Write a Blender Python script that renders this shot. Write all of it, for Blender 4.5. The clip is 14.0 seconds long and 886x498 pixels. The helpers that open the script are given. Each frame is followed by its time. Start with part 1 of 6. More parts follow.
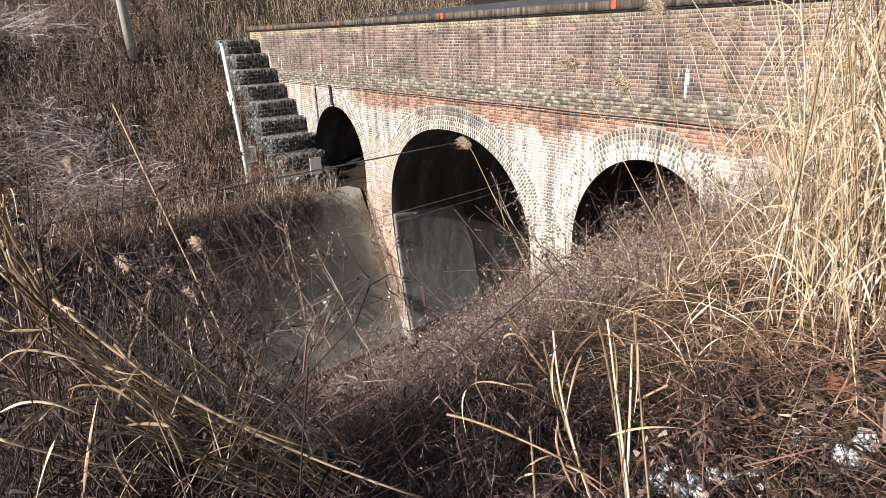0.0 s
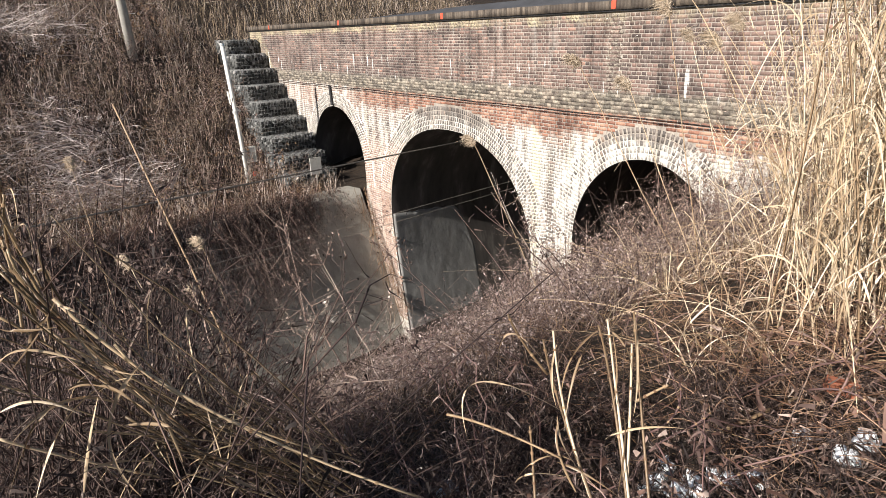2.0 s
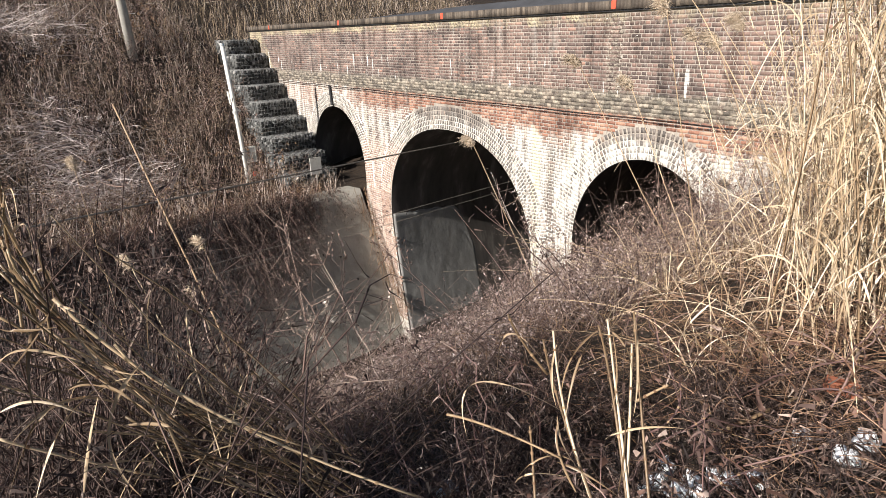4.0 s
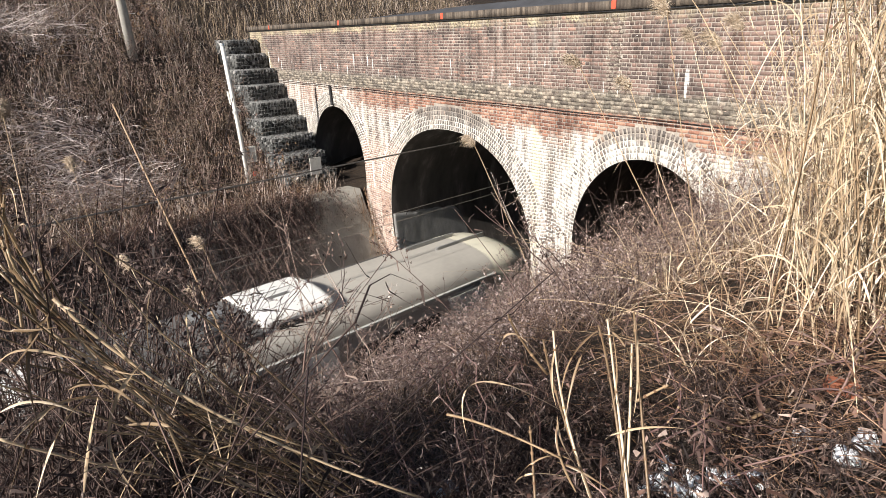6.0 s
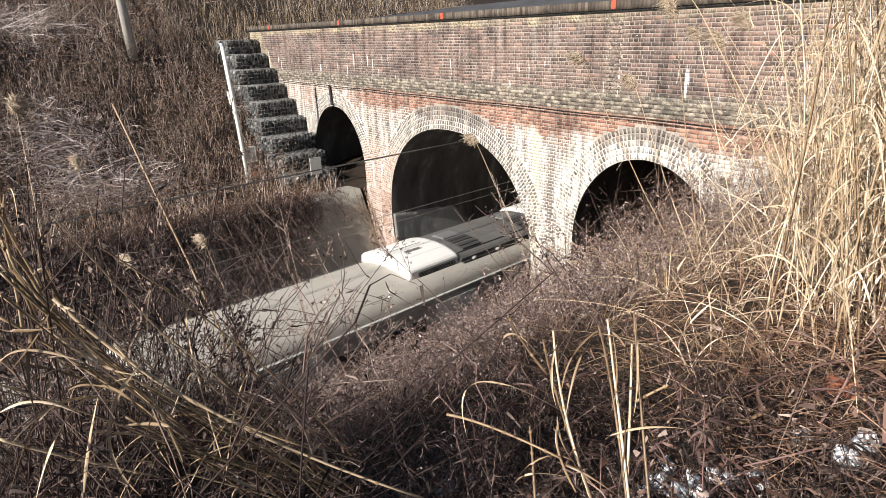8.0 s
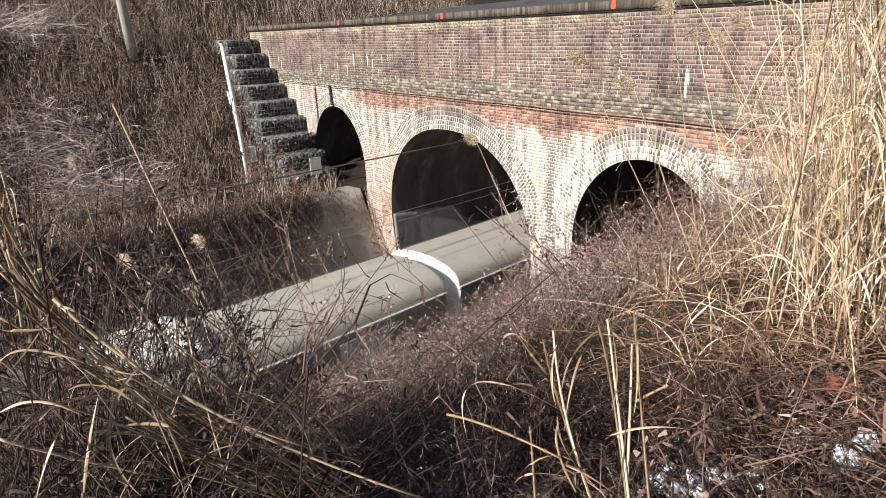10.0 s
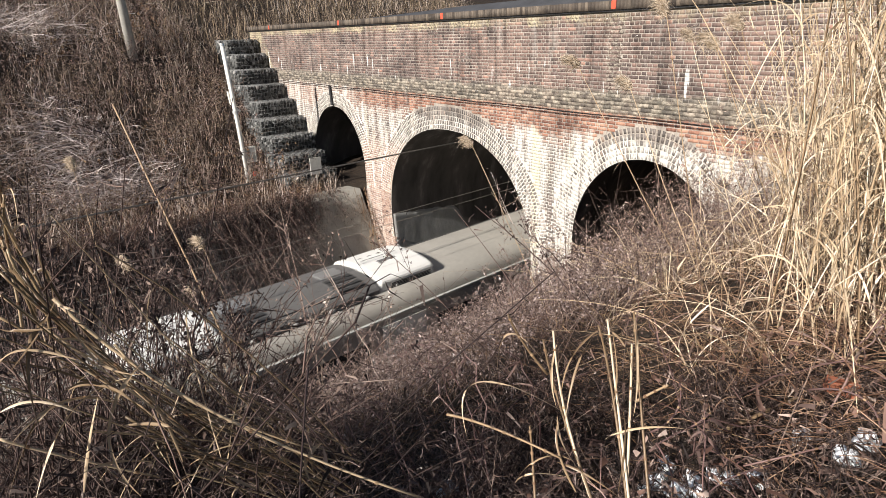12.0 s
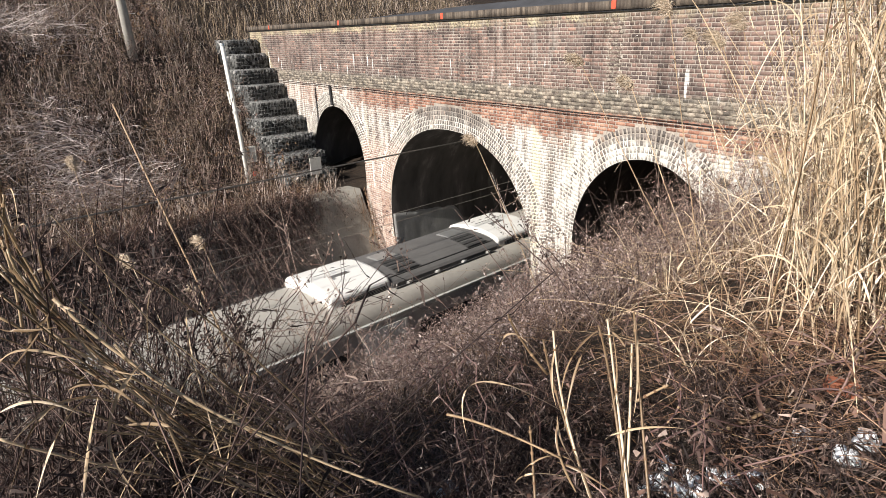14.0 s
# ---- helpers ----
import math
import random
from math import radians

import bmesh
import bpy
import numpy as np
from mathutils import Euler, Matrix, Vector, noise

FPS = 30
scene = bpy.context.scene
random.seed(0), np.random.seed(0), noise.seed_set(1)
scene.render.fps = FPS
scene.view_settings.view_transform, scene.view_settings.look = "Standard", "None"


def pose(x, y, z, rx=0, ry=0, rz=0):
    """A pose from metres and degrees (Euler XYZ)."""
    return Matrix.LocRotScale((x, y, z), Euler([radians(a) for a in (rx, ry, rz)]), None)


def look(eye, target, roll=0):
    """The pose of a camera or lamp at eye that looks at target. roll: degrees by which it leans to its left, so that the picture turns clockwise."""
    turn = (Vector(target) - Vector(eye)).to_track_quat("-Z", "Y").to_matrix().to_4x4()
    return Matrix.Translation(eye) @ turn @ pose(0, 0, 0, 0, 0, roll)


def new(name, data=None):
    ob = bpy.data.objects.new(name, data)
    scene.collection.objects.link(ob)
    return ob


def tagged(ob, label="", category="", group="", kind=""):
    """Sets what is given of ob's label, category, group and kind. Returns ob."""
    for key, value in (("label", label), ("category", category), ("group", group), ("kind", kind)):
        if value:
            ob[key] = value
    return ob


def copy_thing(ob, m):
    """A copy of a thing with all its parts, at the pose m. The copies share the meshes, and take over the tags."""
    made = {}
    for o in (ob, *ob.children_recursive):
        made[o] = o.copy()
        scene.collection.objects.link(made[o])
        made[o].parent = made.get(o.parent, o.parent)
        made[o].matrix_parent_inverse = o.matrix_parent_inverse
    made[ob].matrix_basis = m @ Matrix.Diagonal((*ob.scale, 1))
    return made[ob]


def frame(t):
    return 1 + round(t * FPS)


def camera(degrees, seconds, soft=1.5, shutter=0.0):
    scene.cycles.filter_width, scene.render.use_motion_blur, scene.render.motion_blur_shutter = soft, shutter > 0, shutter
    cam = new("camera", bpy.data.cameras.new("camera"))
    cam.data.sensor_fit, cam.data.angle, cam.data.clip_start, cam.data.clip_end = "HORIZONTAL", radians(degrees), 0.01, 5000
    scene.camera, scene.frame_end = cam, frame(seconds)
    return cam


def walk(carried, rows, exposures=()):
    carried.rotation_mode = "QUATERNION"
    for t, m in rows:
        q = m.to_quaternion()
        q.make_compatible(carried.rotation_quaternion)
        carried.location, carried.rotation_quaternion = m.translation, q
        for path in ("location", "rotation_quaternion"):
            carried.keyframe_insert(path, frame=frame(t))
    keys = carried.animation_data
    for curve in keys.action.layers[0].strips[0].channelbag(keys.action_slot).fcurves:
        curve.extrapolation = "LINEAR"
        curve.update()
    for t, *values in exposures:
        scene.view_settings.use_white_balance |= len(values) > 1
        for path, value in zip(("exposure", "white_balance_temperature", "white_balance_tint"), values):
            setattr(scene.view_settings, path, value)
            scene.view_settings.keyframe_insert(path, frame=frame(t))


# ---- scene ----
cam = camera(72.03, 14.0, soft=0.65, shutter=0.2)

# ------------------------------------------------------------------ camera
YAW, PITCH = radians(54.35), radians(19.59)
EYE = Vector((12.885, -9.38, 9.23))
AIM = EYE + Vector((-math.sin(YAW) * math.cos(PITCH), math.cos(YAW) * math.cos(PITCH), -math.sin(PITCH)))
VIEW = look(EYE, AIM, -1.86)
walk(cam, [(0.0, VIEW), (14.0, VIEW)], [(0.0, 0.79), (6.5, 0.80), (8.0, 0.76), (11.5, 0.69), (14.0, 0.69)])

# track frame: o metres to the right of the line, s metres along it, z over the rails
PHI = radians(7.46)
ALONG = Vector((-math.sin(PHI), math.cos(PHI), 0))
ACROSS = Vector((math.cos(PHI), math.sin(PHI), 0))
ORIGIN = Vector((-0.312, 0, 0))
LINE = 0.15                                     # the track's centre line in o


def at(o, s, z):
    return ORIGIN + ACROSS * o + ALONG * s + Vector((0, 0, z))


# ------------------------------------------------------------------ light
SUN_EL = radians(27)
travel = (ALONG + 0.03 * ACROSS).normalized()
to_sun = (-travel * math.cos(SUN_EL) + Vector((0, 0, math.sin(SUN_EL))))
world = bpy.data.worlds.new("world")
scene.world = world
world.use_nodes = True
wn = world.node_tree.nodes
sky = wn.new("ShaderNodeTexSky")
sky.sky_type = "NISHITA"
sky.sun_disc = False
sky.sun_elevation = SUN_EL
sky.sun_rotation = math.atan2(to_sun.x, to_sun.y)
world.node_tree.links.new(sky.outputs[0], wn["Background"].inputs["Color"])
wn["Background"].inputs["Strength"].default_value = 0.052
sun_data = bpy.data.lights.new("sun", "SUN")
sun_data.energy, sun_data.angle, sun_data.color = 5.0, radians(0.5), (1.0, 0.945, 0.87)
sun = new("sun", sun_data)
sun.matrix_world = look(to_sun * 60, (0, 0, 0))

# ------------------------------------------------------------------ material helpers


class Shade:
    """A small builder of node materials."""

    def __init__(self, name, rough=0.8, metal=0.0):
        self.mat = bpy.data.materials.new(name)
        self.mat.use_nodes = True
        self.tree = self.mat.node_tree
        self.bsdf = self.tree.nodes["Principled BSDF"]
        self.bsdf.inputs["Roughness"].default_value = rough
        self.bsdf.inputs["Metallic"].default_value = metal
        self.bsdf.inputs["Specular IOR Level"].default_value = 0.3

    def put(self, socket, value):
        if isinstance(value, bpy.types.NodeSocket):
            self.tree.links.new(value, socket)
        elif isinstance(value, (tuple, list)) and socket.type == "RGBA":
            socket.default_value = (*value[:3], 1)
        else:
            socket.default_value = value

    def math(self, op, a, b=0.0, c=0.0):
        n = self.tree.nodes.new("ShaderNodeMath")
        n.operation = op
        for i, v in enumerate((a, b, c)):
            self.put(n.inputs[i], v)
        return n.outputs[0]

    def step(self, v, lo, hi):
        n = self.tree.nodes.new("ShaderNodeMapRange")
        n.interpolation_type = "SMOOTHSTEP"
        for key, x in (("Value", v), ("From Min", lo), ("From Max", hi)):
            self.put(n.inputs[key], x)
        return n.outputs[0]

    def place(self, scale=(1, 1, 1)):
        g = self.tree.nodes.new("ShaderNodeNewGeometry")
        m = self.tree.nodes.new("ShaderNodeVectorMath")
        m.operation = "MULTIPLY"
        self.put(m.inputs[0], g.outputs["Position"])
        m.inputs[1].default_value = scale
        return m.outputs[0]

    def local(self):
        return self.tree.nodes.new("ShaderNodeTexCoord").outputs["Object"]

    def axes(self):
        g = self.tree.nodes.new("ShaderNodeNewGeometry")
        s = self.tree.nodes.new("ShaderNodeSeparateXYZ")
        self.put(s.inputs[0], g.outputs["Position"])
        return s.outputs

    def noise(self, vec, scale, detail=4, rough=0.6):
        n = self.tree.nodes.new("ShaderNodeTexNoise")
        self.put(n.inputs["Vector"], vec)
        n.inputs["Scale"].default_value = scale
        n.inputs["Detail"].default_value = detail
        n.inputs["Roughness"].default_value = rough
        return n.outputs["Fac"]

    def chance(self):
        g = self.tree.nodes.new("ShaderNodeNewGeometry").outputs["Random Per Island"]
        o = self.tree.nodes.new("ShaderNodeObjectInfo").outputs["Random"]
        return self.math("FRACT", self.math("ADD", g, o))

    def ramp(self, v, stops, mode="LINEAR"):
        n = self.tree.nodes.new("ShaderNodeValToRGB")
        n.color_ramp.interpolation = mode
        e = n.color_ramp.elements
        while len(e) < len(stops):
            e.new(0.5)
        for el, (x, c) in zip(e, stops):
            el.position, el.color = x, (*c, 1)
        self.put(n.inputs[0], v)
        return n.outputs[0]

    def mix(self, f, a, b, how="MIX"):
        n = self.tree.nodes.new("ShaderNodeMix")
        n.data_type, n.blend_type = "RGBA", how
        self.put(n.inputs[0], f)
        self.put(n.inputs[6], a)
        self.put(n.inputs[7], b)
        return n.outputs[2]

    def color(self, v):
        self.put(self.bsdf.inputs["Base Color"], v)
        return self

    def bump(self, v, strength=0.3, dist=0.01):
        n = self.tree.nodes.new("ShaderNodeBump")
        n.inputs["Strength"].default_value = strength
        n.inputs["Distance"].default_value = dist
        self.put(n.inputs["Height"], v)
        self.put(self.bsdf.inputs["Normal"], n.outputs[0])
        return self


def plain(name, c, rough=0.6, metal=0.0, vary=0.25, scale=6.0, local=False):
    s = Shade(name, rough, metal)
    vec = s.local() if local else s.place()
    n = s.noise(vec, scale, 5)
    fine = s.noise(vec, scale * 9, 3)
    dark = tuple(x * (1 - vary) for x in c)
    light = tuple(min(1, x * (1 + vary)) for x in c)
    s.color(s.ramp(s.math("MULTIPLY_ADD", fine, 0.35, s.math("MULTIPLY", n, 0.65)), [(0.3, dark), (0.7, light)]))
    s.bump(fine, 0.15, 0.004)
    return s.mat


def plant(name, stops, rough=0.75):
    """Dry plant matter: each stem or leaf takes its own tone."""
    s = Shade(name, rough)
    tone = s.mix(1.0, s.ramp(s.chance(), stops), (1.0, 0.965, 1.03), "MULTIPLY")
    n = s.noise(s.place(), 3.0, 3)
    tone = s.mix(s.math("MULTIPLY", s.step(n, 0.35, 0.7), 0.45), tone, (0.30, 0.26, 0.22), "MULTIPLY")
    fine = s.noise(s.place(), 45.0, 2)
    s.color(s.mix(0.22, tone, s.ramp(fine, [(0.3, (0.35, 0.33, 0.3)), (0.7, (1, 1, 1))]), "MULTIPLY"))
    return s.mat


def brick_shade(name, mortar, ring=False):
    s = Shade(name, 0.85)
    x, y, z = s.axes()
    r = s.chance()
    wob = s.math("SUBTRACT", s.noise(s.place(), 1.6, 4), 0.5)
    wobf = s.math("SUBTRACT", s.noise(s.place(), 9.0, 4), 0.5)
    if mortar:
        c = s.mix(s.step(s.noise(s.place(), 1.3, 5), 0.38, 0.66), (0.44, 0.39, 0.34), (0.27, 0.235, 0.205))
    elif ring:
        c = s.ramp(r, [(0.0, (0.13, 0.115, 0.108)), (0.5, (0.19, 0.168, 0.155)), (0.9, (0.25, 0.21, 0.188)), (1.0, (0.34, 0.25, 0.20))])
    else:
        c = s.ramp(r, [(0.0, (0.105, 0.08, 0.075)), (0.35, (0.165, 0.118, 0.105)), (0.7, (0.215, 0.15, 0.132)), (0.94, (0.275, 0.18, 0.152)), (1.0, (0.40, 0.235, 0.185))])
        patch = s.step(s.noise(s.place((1, 1, 1.2)), 0.55, 2), 0.48, 0.62)
        c = s.mix(s.math("MULTIPLY", patch, 0.55), c, s.ramp(r, [(0, (0.25, 0.165, 0.14)), (1, (0.41, 0.275, 0.225))]))
    if not mortar and not ring:
        # clean red band under the string course
        band = s.step(s.math("MULTIPLY_ADD", wob, 0.9, z), 6.85, 7.05)
        band = s.math("MULTIPLY", band, s.step(z, 7.74, 7.70))
        c = s.mix(s.math("MULTIPLY", band, 0.85), c, s.ramp(r, [(0, (0.22, 0.105, 0.078)), (0.5, (0.42, 0.20, 0.135)), (1, (0.56, 0.33, 0.235))]))
    # broad sooty areas, then water runs
    soot = s.step(s.noise(s.place((0.55, 1, 0.9)), 1.0, 4, 0.6), 0.46, 0.62)
    c = s.mix(s.math("MULTIPLY", soot, 0.15 if ring else 0.5), c, (0.52, 0.52, 0.54), "MULTIPLY")
    runs = s.noise(s.place((3.2, 3.2, 0.35)), 1.0, 5, 0.65)
    c = s.mix(s.math("MULTIPLY", s.step(runs, 0.48, 0.62), 0.5 if mortar else 0.75), c, (0.38, 0.36, 0.36), "MULTIPLY")
    pale = s.step(s.noise(s.place((2.1, 2.1, 0.5)), 1.2, 5, 0.65), 0.56, 0.72)
    c = s.mix(s.math("MULTIPLY", pale, 0.42), c, (0.50, 0.46, 0.42))
    # lichen under the coping, at the wall's end and on the joint pier
    lz = s.math("MULTIPLY_ADD", wobf, 0.35, s.math("MULTIPLY_ADD", wob, 0.45, z))
    lich = s.math("MULTIPLY", s.step(lz, 9.27, 9.36), s.math("SUBTRACT", 1.0, s.math("MULTIPLY", s.step(x, 5.2, 5.6), 0.6)))
    end = s.step(s.math("MULTIPLY_ADD", wob, 0.7, s.math("MULTIPLY_ADD", z, 0.6, x)), -6.3, -6.5)
    lich = s.math("MAXIMUM", lich, s.math("MULTIPLY", end, s.step(z, 7.9, 8.2)))
    thin = s.math("MULTIPLY", s.step(s.noise(s.place(), 22.0, 3), 0.38, 0.52), s.math("MULTIPLY_ADD", s.step(s.noise(s.place((1, 1, 0.4)), 1.7, 4), 0.42, 0.60), 0.75, 0.25))
    c = s.mix(s.math("MULTIPLY", lich, s.math("MULTIPLY", thin, 0.75)), c, (0.56, 0.49, 0.33))
    pier = s.math("MULTIPLY", s.step(s.math("ABSOLUTE", s.math("SUBTRACT", s.math("MULTIPLY_ADD", wobf, 0.25, x), 5.35)), 0.26, 0.16), s.step(z, 7.6, 7.8))
    c = s.mix(s.math("MULTIPLY", pier, s.math("MULTIPLY", s.step(s.noise(s.place(), 26.0, 4), 0.46, 0.62), 0.6)), c, (0.46, 0.42, 0.35))
    # grey-green growth on the string course
    sc = s.math("MULTIPLY", s.step(s.math("MULTIPLY_ADD", wobf, 0.2, z), 7.66, 7.70), s.step(s.math("MULTIPLY_ADD", wob, 0.25, z), 8.14, 8.04))
    c = s.mix(s.math("MULTIPLY", sc, 0.35 if mortar else 0.7), c, s.ramp(s.math("MULTIPLY_ADD", s.math("SUBTRACT", r, 0.5), 0.16, s.noise(s.place((1, 1, 2)), 6.0, 6, 0.75)), [(0.38, (0.10, 0.092, 0.08)), (0.50, (0.21, 0.192, 0.155)), (0.62, (0.50, 0.455, 0.37))]))
    # lime: sheets on the spandrels and piers, short drips on the parapet
    lime = s.noise(s.place((3.0, 3.0, 0.6)), 1.0, 7, 0.75)
    low = s.step(s.math("MULTIPLY_ADD", wob, 1.2, z), 7.28, 7.02)
    side = s.math("MULTIPLY", s.step(s.math("MULTIPLY_ADD", wob, 1.5, x), -4.2, -4.9), s.step(z, 7.74, 7.68))
    near = s.math("MULTIPLY", s.step(x, 2.2, 3.4), 0.045)
    zone = s.math("MAXIMUM", low, s.math("MULTIPLY", side, 0.9))
    grime = s.ramp(runs, [(0.35, (0.30, 0.27, 0.24)), (0.6, (0.15, 0.135, 0.125))])
    c = s.mix(s.math("MULTIPLY", zone, 0.08 if mortar else 0.25 if ring else 0.45), c, grime)
    sheet = s.math("MULTIPLY", zone, s.step(s.math("ADD", lime, near), 0.43, 0.57))
    streak = s.step(s.noise(s.place((8.0, 8.0, 0.45)), 1.0, 5, 0.7), 0.50, 0.62)
    sheet = s.math("MULTIPLY", sheet, s.math("SUBTRACT", 1.0, s.math("MULTIPLY", streak, 0.9)))
    redleg = s.step(s.noise(s.place((1.1, 1, 0.8)), 1.3, 3), 0.54, 0.62)
    sheet = s.math("MULTIPLY", sheet, s.math("SUBTRACT", 1.0, s.math("MULTIPLY", redleg, 0.55)))
    base = s.math("MULTIPLY", s.step(z, 3.9, 3.0), s.step(x, 1.0, 0.0))
    sheet = s.math("MULTIPLY", sheet, s.math("SUBTRACT", 1.0, s.math("MULTIPLY", base, 0.75)))
    ochre = s.step(s.noise(s.place((2.2, 1, 0.4)), 1.4, 3), 0.56, 0.68)
    limec = s.mix(s.math("MULTIPLY", ochre, 0.6), (0.72, 0.69, 0.635), (0.60, 0.55, 0.42))
    if ring:
        near = s.math("MULTIPLY", near, 2.4)
    wash = s.math("MULTIPLY", low, s.step(s.math("ABSOLUTE", s.math("SUBTRACT", s.math("MULTIPLY_ADD", wobf, 0.12, x), 3.40)), 0.15, 0.10))
    seep = s.math("MULTIPLY", low, s.step(s.math("ABSOLUTE", s.math("SUBTRACT", s.math("MULTIPLY_ADD", wobf, 0.2, x), 3.85)), 0.22, 0.05))
    sheet = s.math("MULTIPLY", sheet, s.math("SUBTRACT", 1.0, s.math("MULTIPLY", seep, 0.75)))
    leg = s.math("MULTIPLY", s.step(z, 6.5, 5.7), s.step(s.math("ABSOLUTE", s.math("ADD", s.math("MULTIPLY_ADD", wob, 0.8, x), 3.2)), 1.4, 1.1))
    if not mortar:
        warm = s.ramp(r, [(0, (0.24, 0.13, 0.10)), (0.5, (0.43, 0.255, 0.19)), (1, (0.58, 0.42, 0.33))])
        c = s.mix(s.math("MULTIPLY", leg, 0.75), c, warm)
        sheet = s.math("MULTIPLY", sheet, s.math("SUBTRACT", 1.0, s.math("MULTIPLY", leg, 0.6)))
        patchy = s.math("MULTIPLY_ADD", s.math("SUBTRACT", r, 0.5), 0.12, s.noise(s.place((6, 6, 2.2)), 1.3, 5, 0.75))
        lo = 0.47 if ring else 0.33
        sheet = s.math("MULTIPLY", sheet, s.step(s.math("ADD", patchy, near), lo, lo + 0.14))
    if mortar:
        sheet = s.math("MULTIPLY", zone, s.math("SUBTRACT", 0.85, s.math("MULTIPLY", streak, 0.35)))
    c = s.mix(s.math("MULTIPLY", sheet, 0.92), c, limec)
    if not ring:
        c = s.mix(s.math("MULTIPLY", wash, 0.8), c, (0.70, 0.655, 0.49))
    drips = s.step(s.noise(s.place((6.0, 6.0, 0.8)), 1.0, 4, 0.6), 0.60, 0.65)
    dz = s.math("MULTIPLY", s.step(s.math("MULTIPLY_ADD", wob, 0.8, z), 8.75, 8.45), s.step(z, 8.0, 8.12))
    c = s.mix(s.math("MULTIPLY", drips, dz), c, (0.80, 0.78, 0.75))
    flecks = s.math("MULTIPLY", s.step(s.noise(s.place((1, 1, 0.8)), 13.0, 2), 0.69, 0.74), s.step(z, 7.6, 7.9))
    c = s.mix(flecks, c, (0.70, 0.67, 0.63))
    dirt = s.noise(s.place(), 30.0, 4)
    s.color(s.mix(0.55, c, s.ramp(dirt, [(0.3, (0.5, 0.49, 0.48)), (0.65, (1, 1, 1))]), "MULTIPLY"))
    s.bump(s.noise(s.place(), 60.0, 4), 0.35, 0.006)
    return s.mat


M_BRICK = brick_shade("weathered_brick", False)
M_MORTAR = brick_shade("lime_mortar", True)
M_RING = brick_shade("grey_ring_brick", False, True)


# very dark brick, paler in tall patches
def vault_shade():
    s = Shade("dark_brick", 0.9)
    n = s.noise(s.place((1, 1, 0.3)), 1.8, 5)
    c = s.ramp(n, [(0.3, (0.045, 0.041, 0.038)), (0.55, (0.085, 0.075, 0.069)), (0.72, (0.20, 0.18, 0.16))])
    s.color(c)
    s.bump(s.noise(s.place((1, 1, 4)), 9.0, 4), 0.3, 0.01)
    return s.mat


M_VAULT = vault_shade()


def concrete_shade(name, a, b, streak=0.5):
    s = Shade(name, 0.85)
    n = s.noise(s.place(), 0.9, 6, 0.7)
    c = s.ramp(n, [(0.32, a), (0.68, b)])
    runs = s.noise(s.place((2.5, 2.5, 0.3)), 1.0, 5, 0.65)
    c = s.mix(s.math("MULTIPLY", s.step(runs, 0.48, 0.7), streak), c, (0.40, 0.40, 0.38), "MULTIPLY")
    spots = s.step(s.noise(s.place(), 16.0, 3), 0.66, 0.74)
    c = s.mix(s.math("MULTIPLY", spots, 0.5), c, (0.12, 0.115, 0.10))
    fine = s.noise(s.place(), 45.0, 4)
    s.color(s.mix(0.4, c, s.ramp(fine, [(0.3, (0.6, 0.6, 0.6)), (0.7, (1, 1, 1))]), "MULTIPLY"))
    s.bump(s.math("MULTIPLY_ADD", fine, 0.4, s.noise(s.place(), 5.0, 4)), 0.5, 0.02)
    return s.mat


M_CONCRETE = concrete_shade("weathered_concrete", (0.31, 0.295, 0.26), (0.48, 0.455, 0.40), 0.4)
M_LINING = concrete_shade("grey_mortar_lining", (0.24, 0.235, 0.225), (0.38, 0.372, 0.355), 0.3)


def soil_shade():
    s = Shade("leaf_litter_soil", 0.95)
    n = s.noise(s.place(), 0.7, 6, 0.7)
    f = s.noise(s.place(), 14.0, 5, 0.75)
    c = s.ramp(n, [(0.3, (0.022, 0.017, 0.014)), (0.5, (0.042, 0.031, 0.024)), (0.7, (0.08, 0.06, 0.043))])
    s.color(s.mix(0.8, c, s.ramp(f, [(0.35, (0.30, 0.28, 0.26)), (0.5, (0.8, 0.75, 0.7)), (0.68, (1.9, 1.7, 1.4))]), "MULTIPLY"))
    s.bump(f, 0.9, 0.05)
    return s.mat


M_SOIL = soil_shade()


def coping_shade():
    s = Shade("weathered_coping_brick", 0.85)
    c = s.ramp(s.chance(), [(0, (0.05, 0.04, 0.034)), (0.5, (0.10, 0.08, 0.066)), (1, (0.20, 0.16, 0.125))])
    g = s.noise(s.place(), 3.0, 4)
    c = s.mix(s.math("MULTIPLY", s.step(g, 0.45, 0.65), 0.4), c, (0.20, 0.17, 0.14))
    s.color(s.mix(0.5, c, s.ramp(s.noise(s.place(), 40.0, 3), [(0.3, (0.5, 0.5, 0.5)), (0.7, (1, 1, 1))]), "MULTIPLY"))
    return s.mat


M_COPING = coping_shade()
M_TAR = plain("bitumen_sheet", (0.055, 0.055, 0.06), 0.75, 0, 0.35, 3.0)
M_RED = plain("red_paint", (0.55, 0.09, 0.05), 0.55, 0, 0.25, 12)
M_SHARD = plain("broken_red_brick", (0.30, 0.105, 0.06), 0.85, 0, 0.35, 30)
M_BLACK = plain("black_rubber", (0.02, 0.02, 0.022), 0.6)
M_ROOF = plain("grey_roof_coating", (0.40, 0.375, 0.335), 0.7, 0, 0.14, 1.2, True)
M_COVER = plain("dark_grey_roof_cover", (0.135, 0.13, 0.126), 0.8, 0, 0.18, 1.5, True)
M_WHITE = plain("white_paint", (0.80, 0.79, 0.76), 0.45, 0, 0.05, 3, True)
M_CREAM = plain("cream_paint", (0.78, 0.74, 0.60), 0.4, 0, 0.05, 3, True)
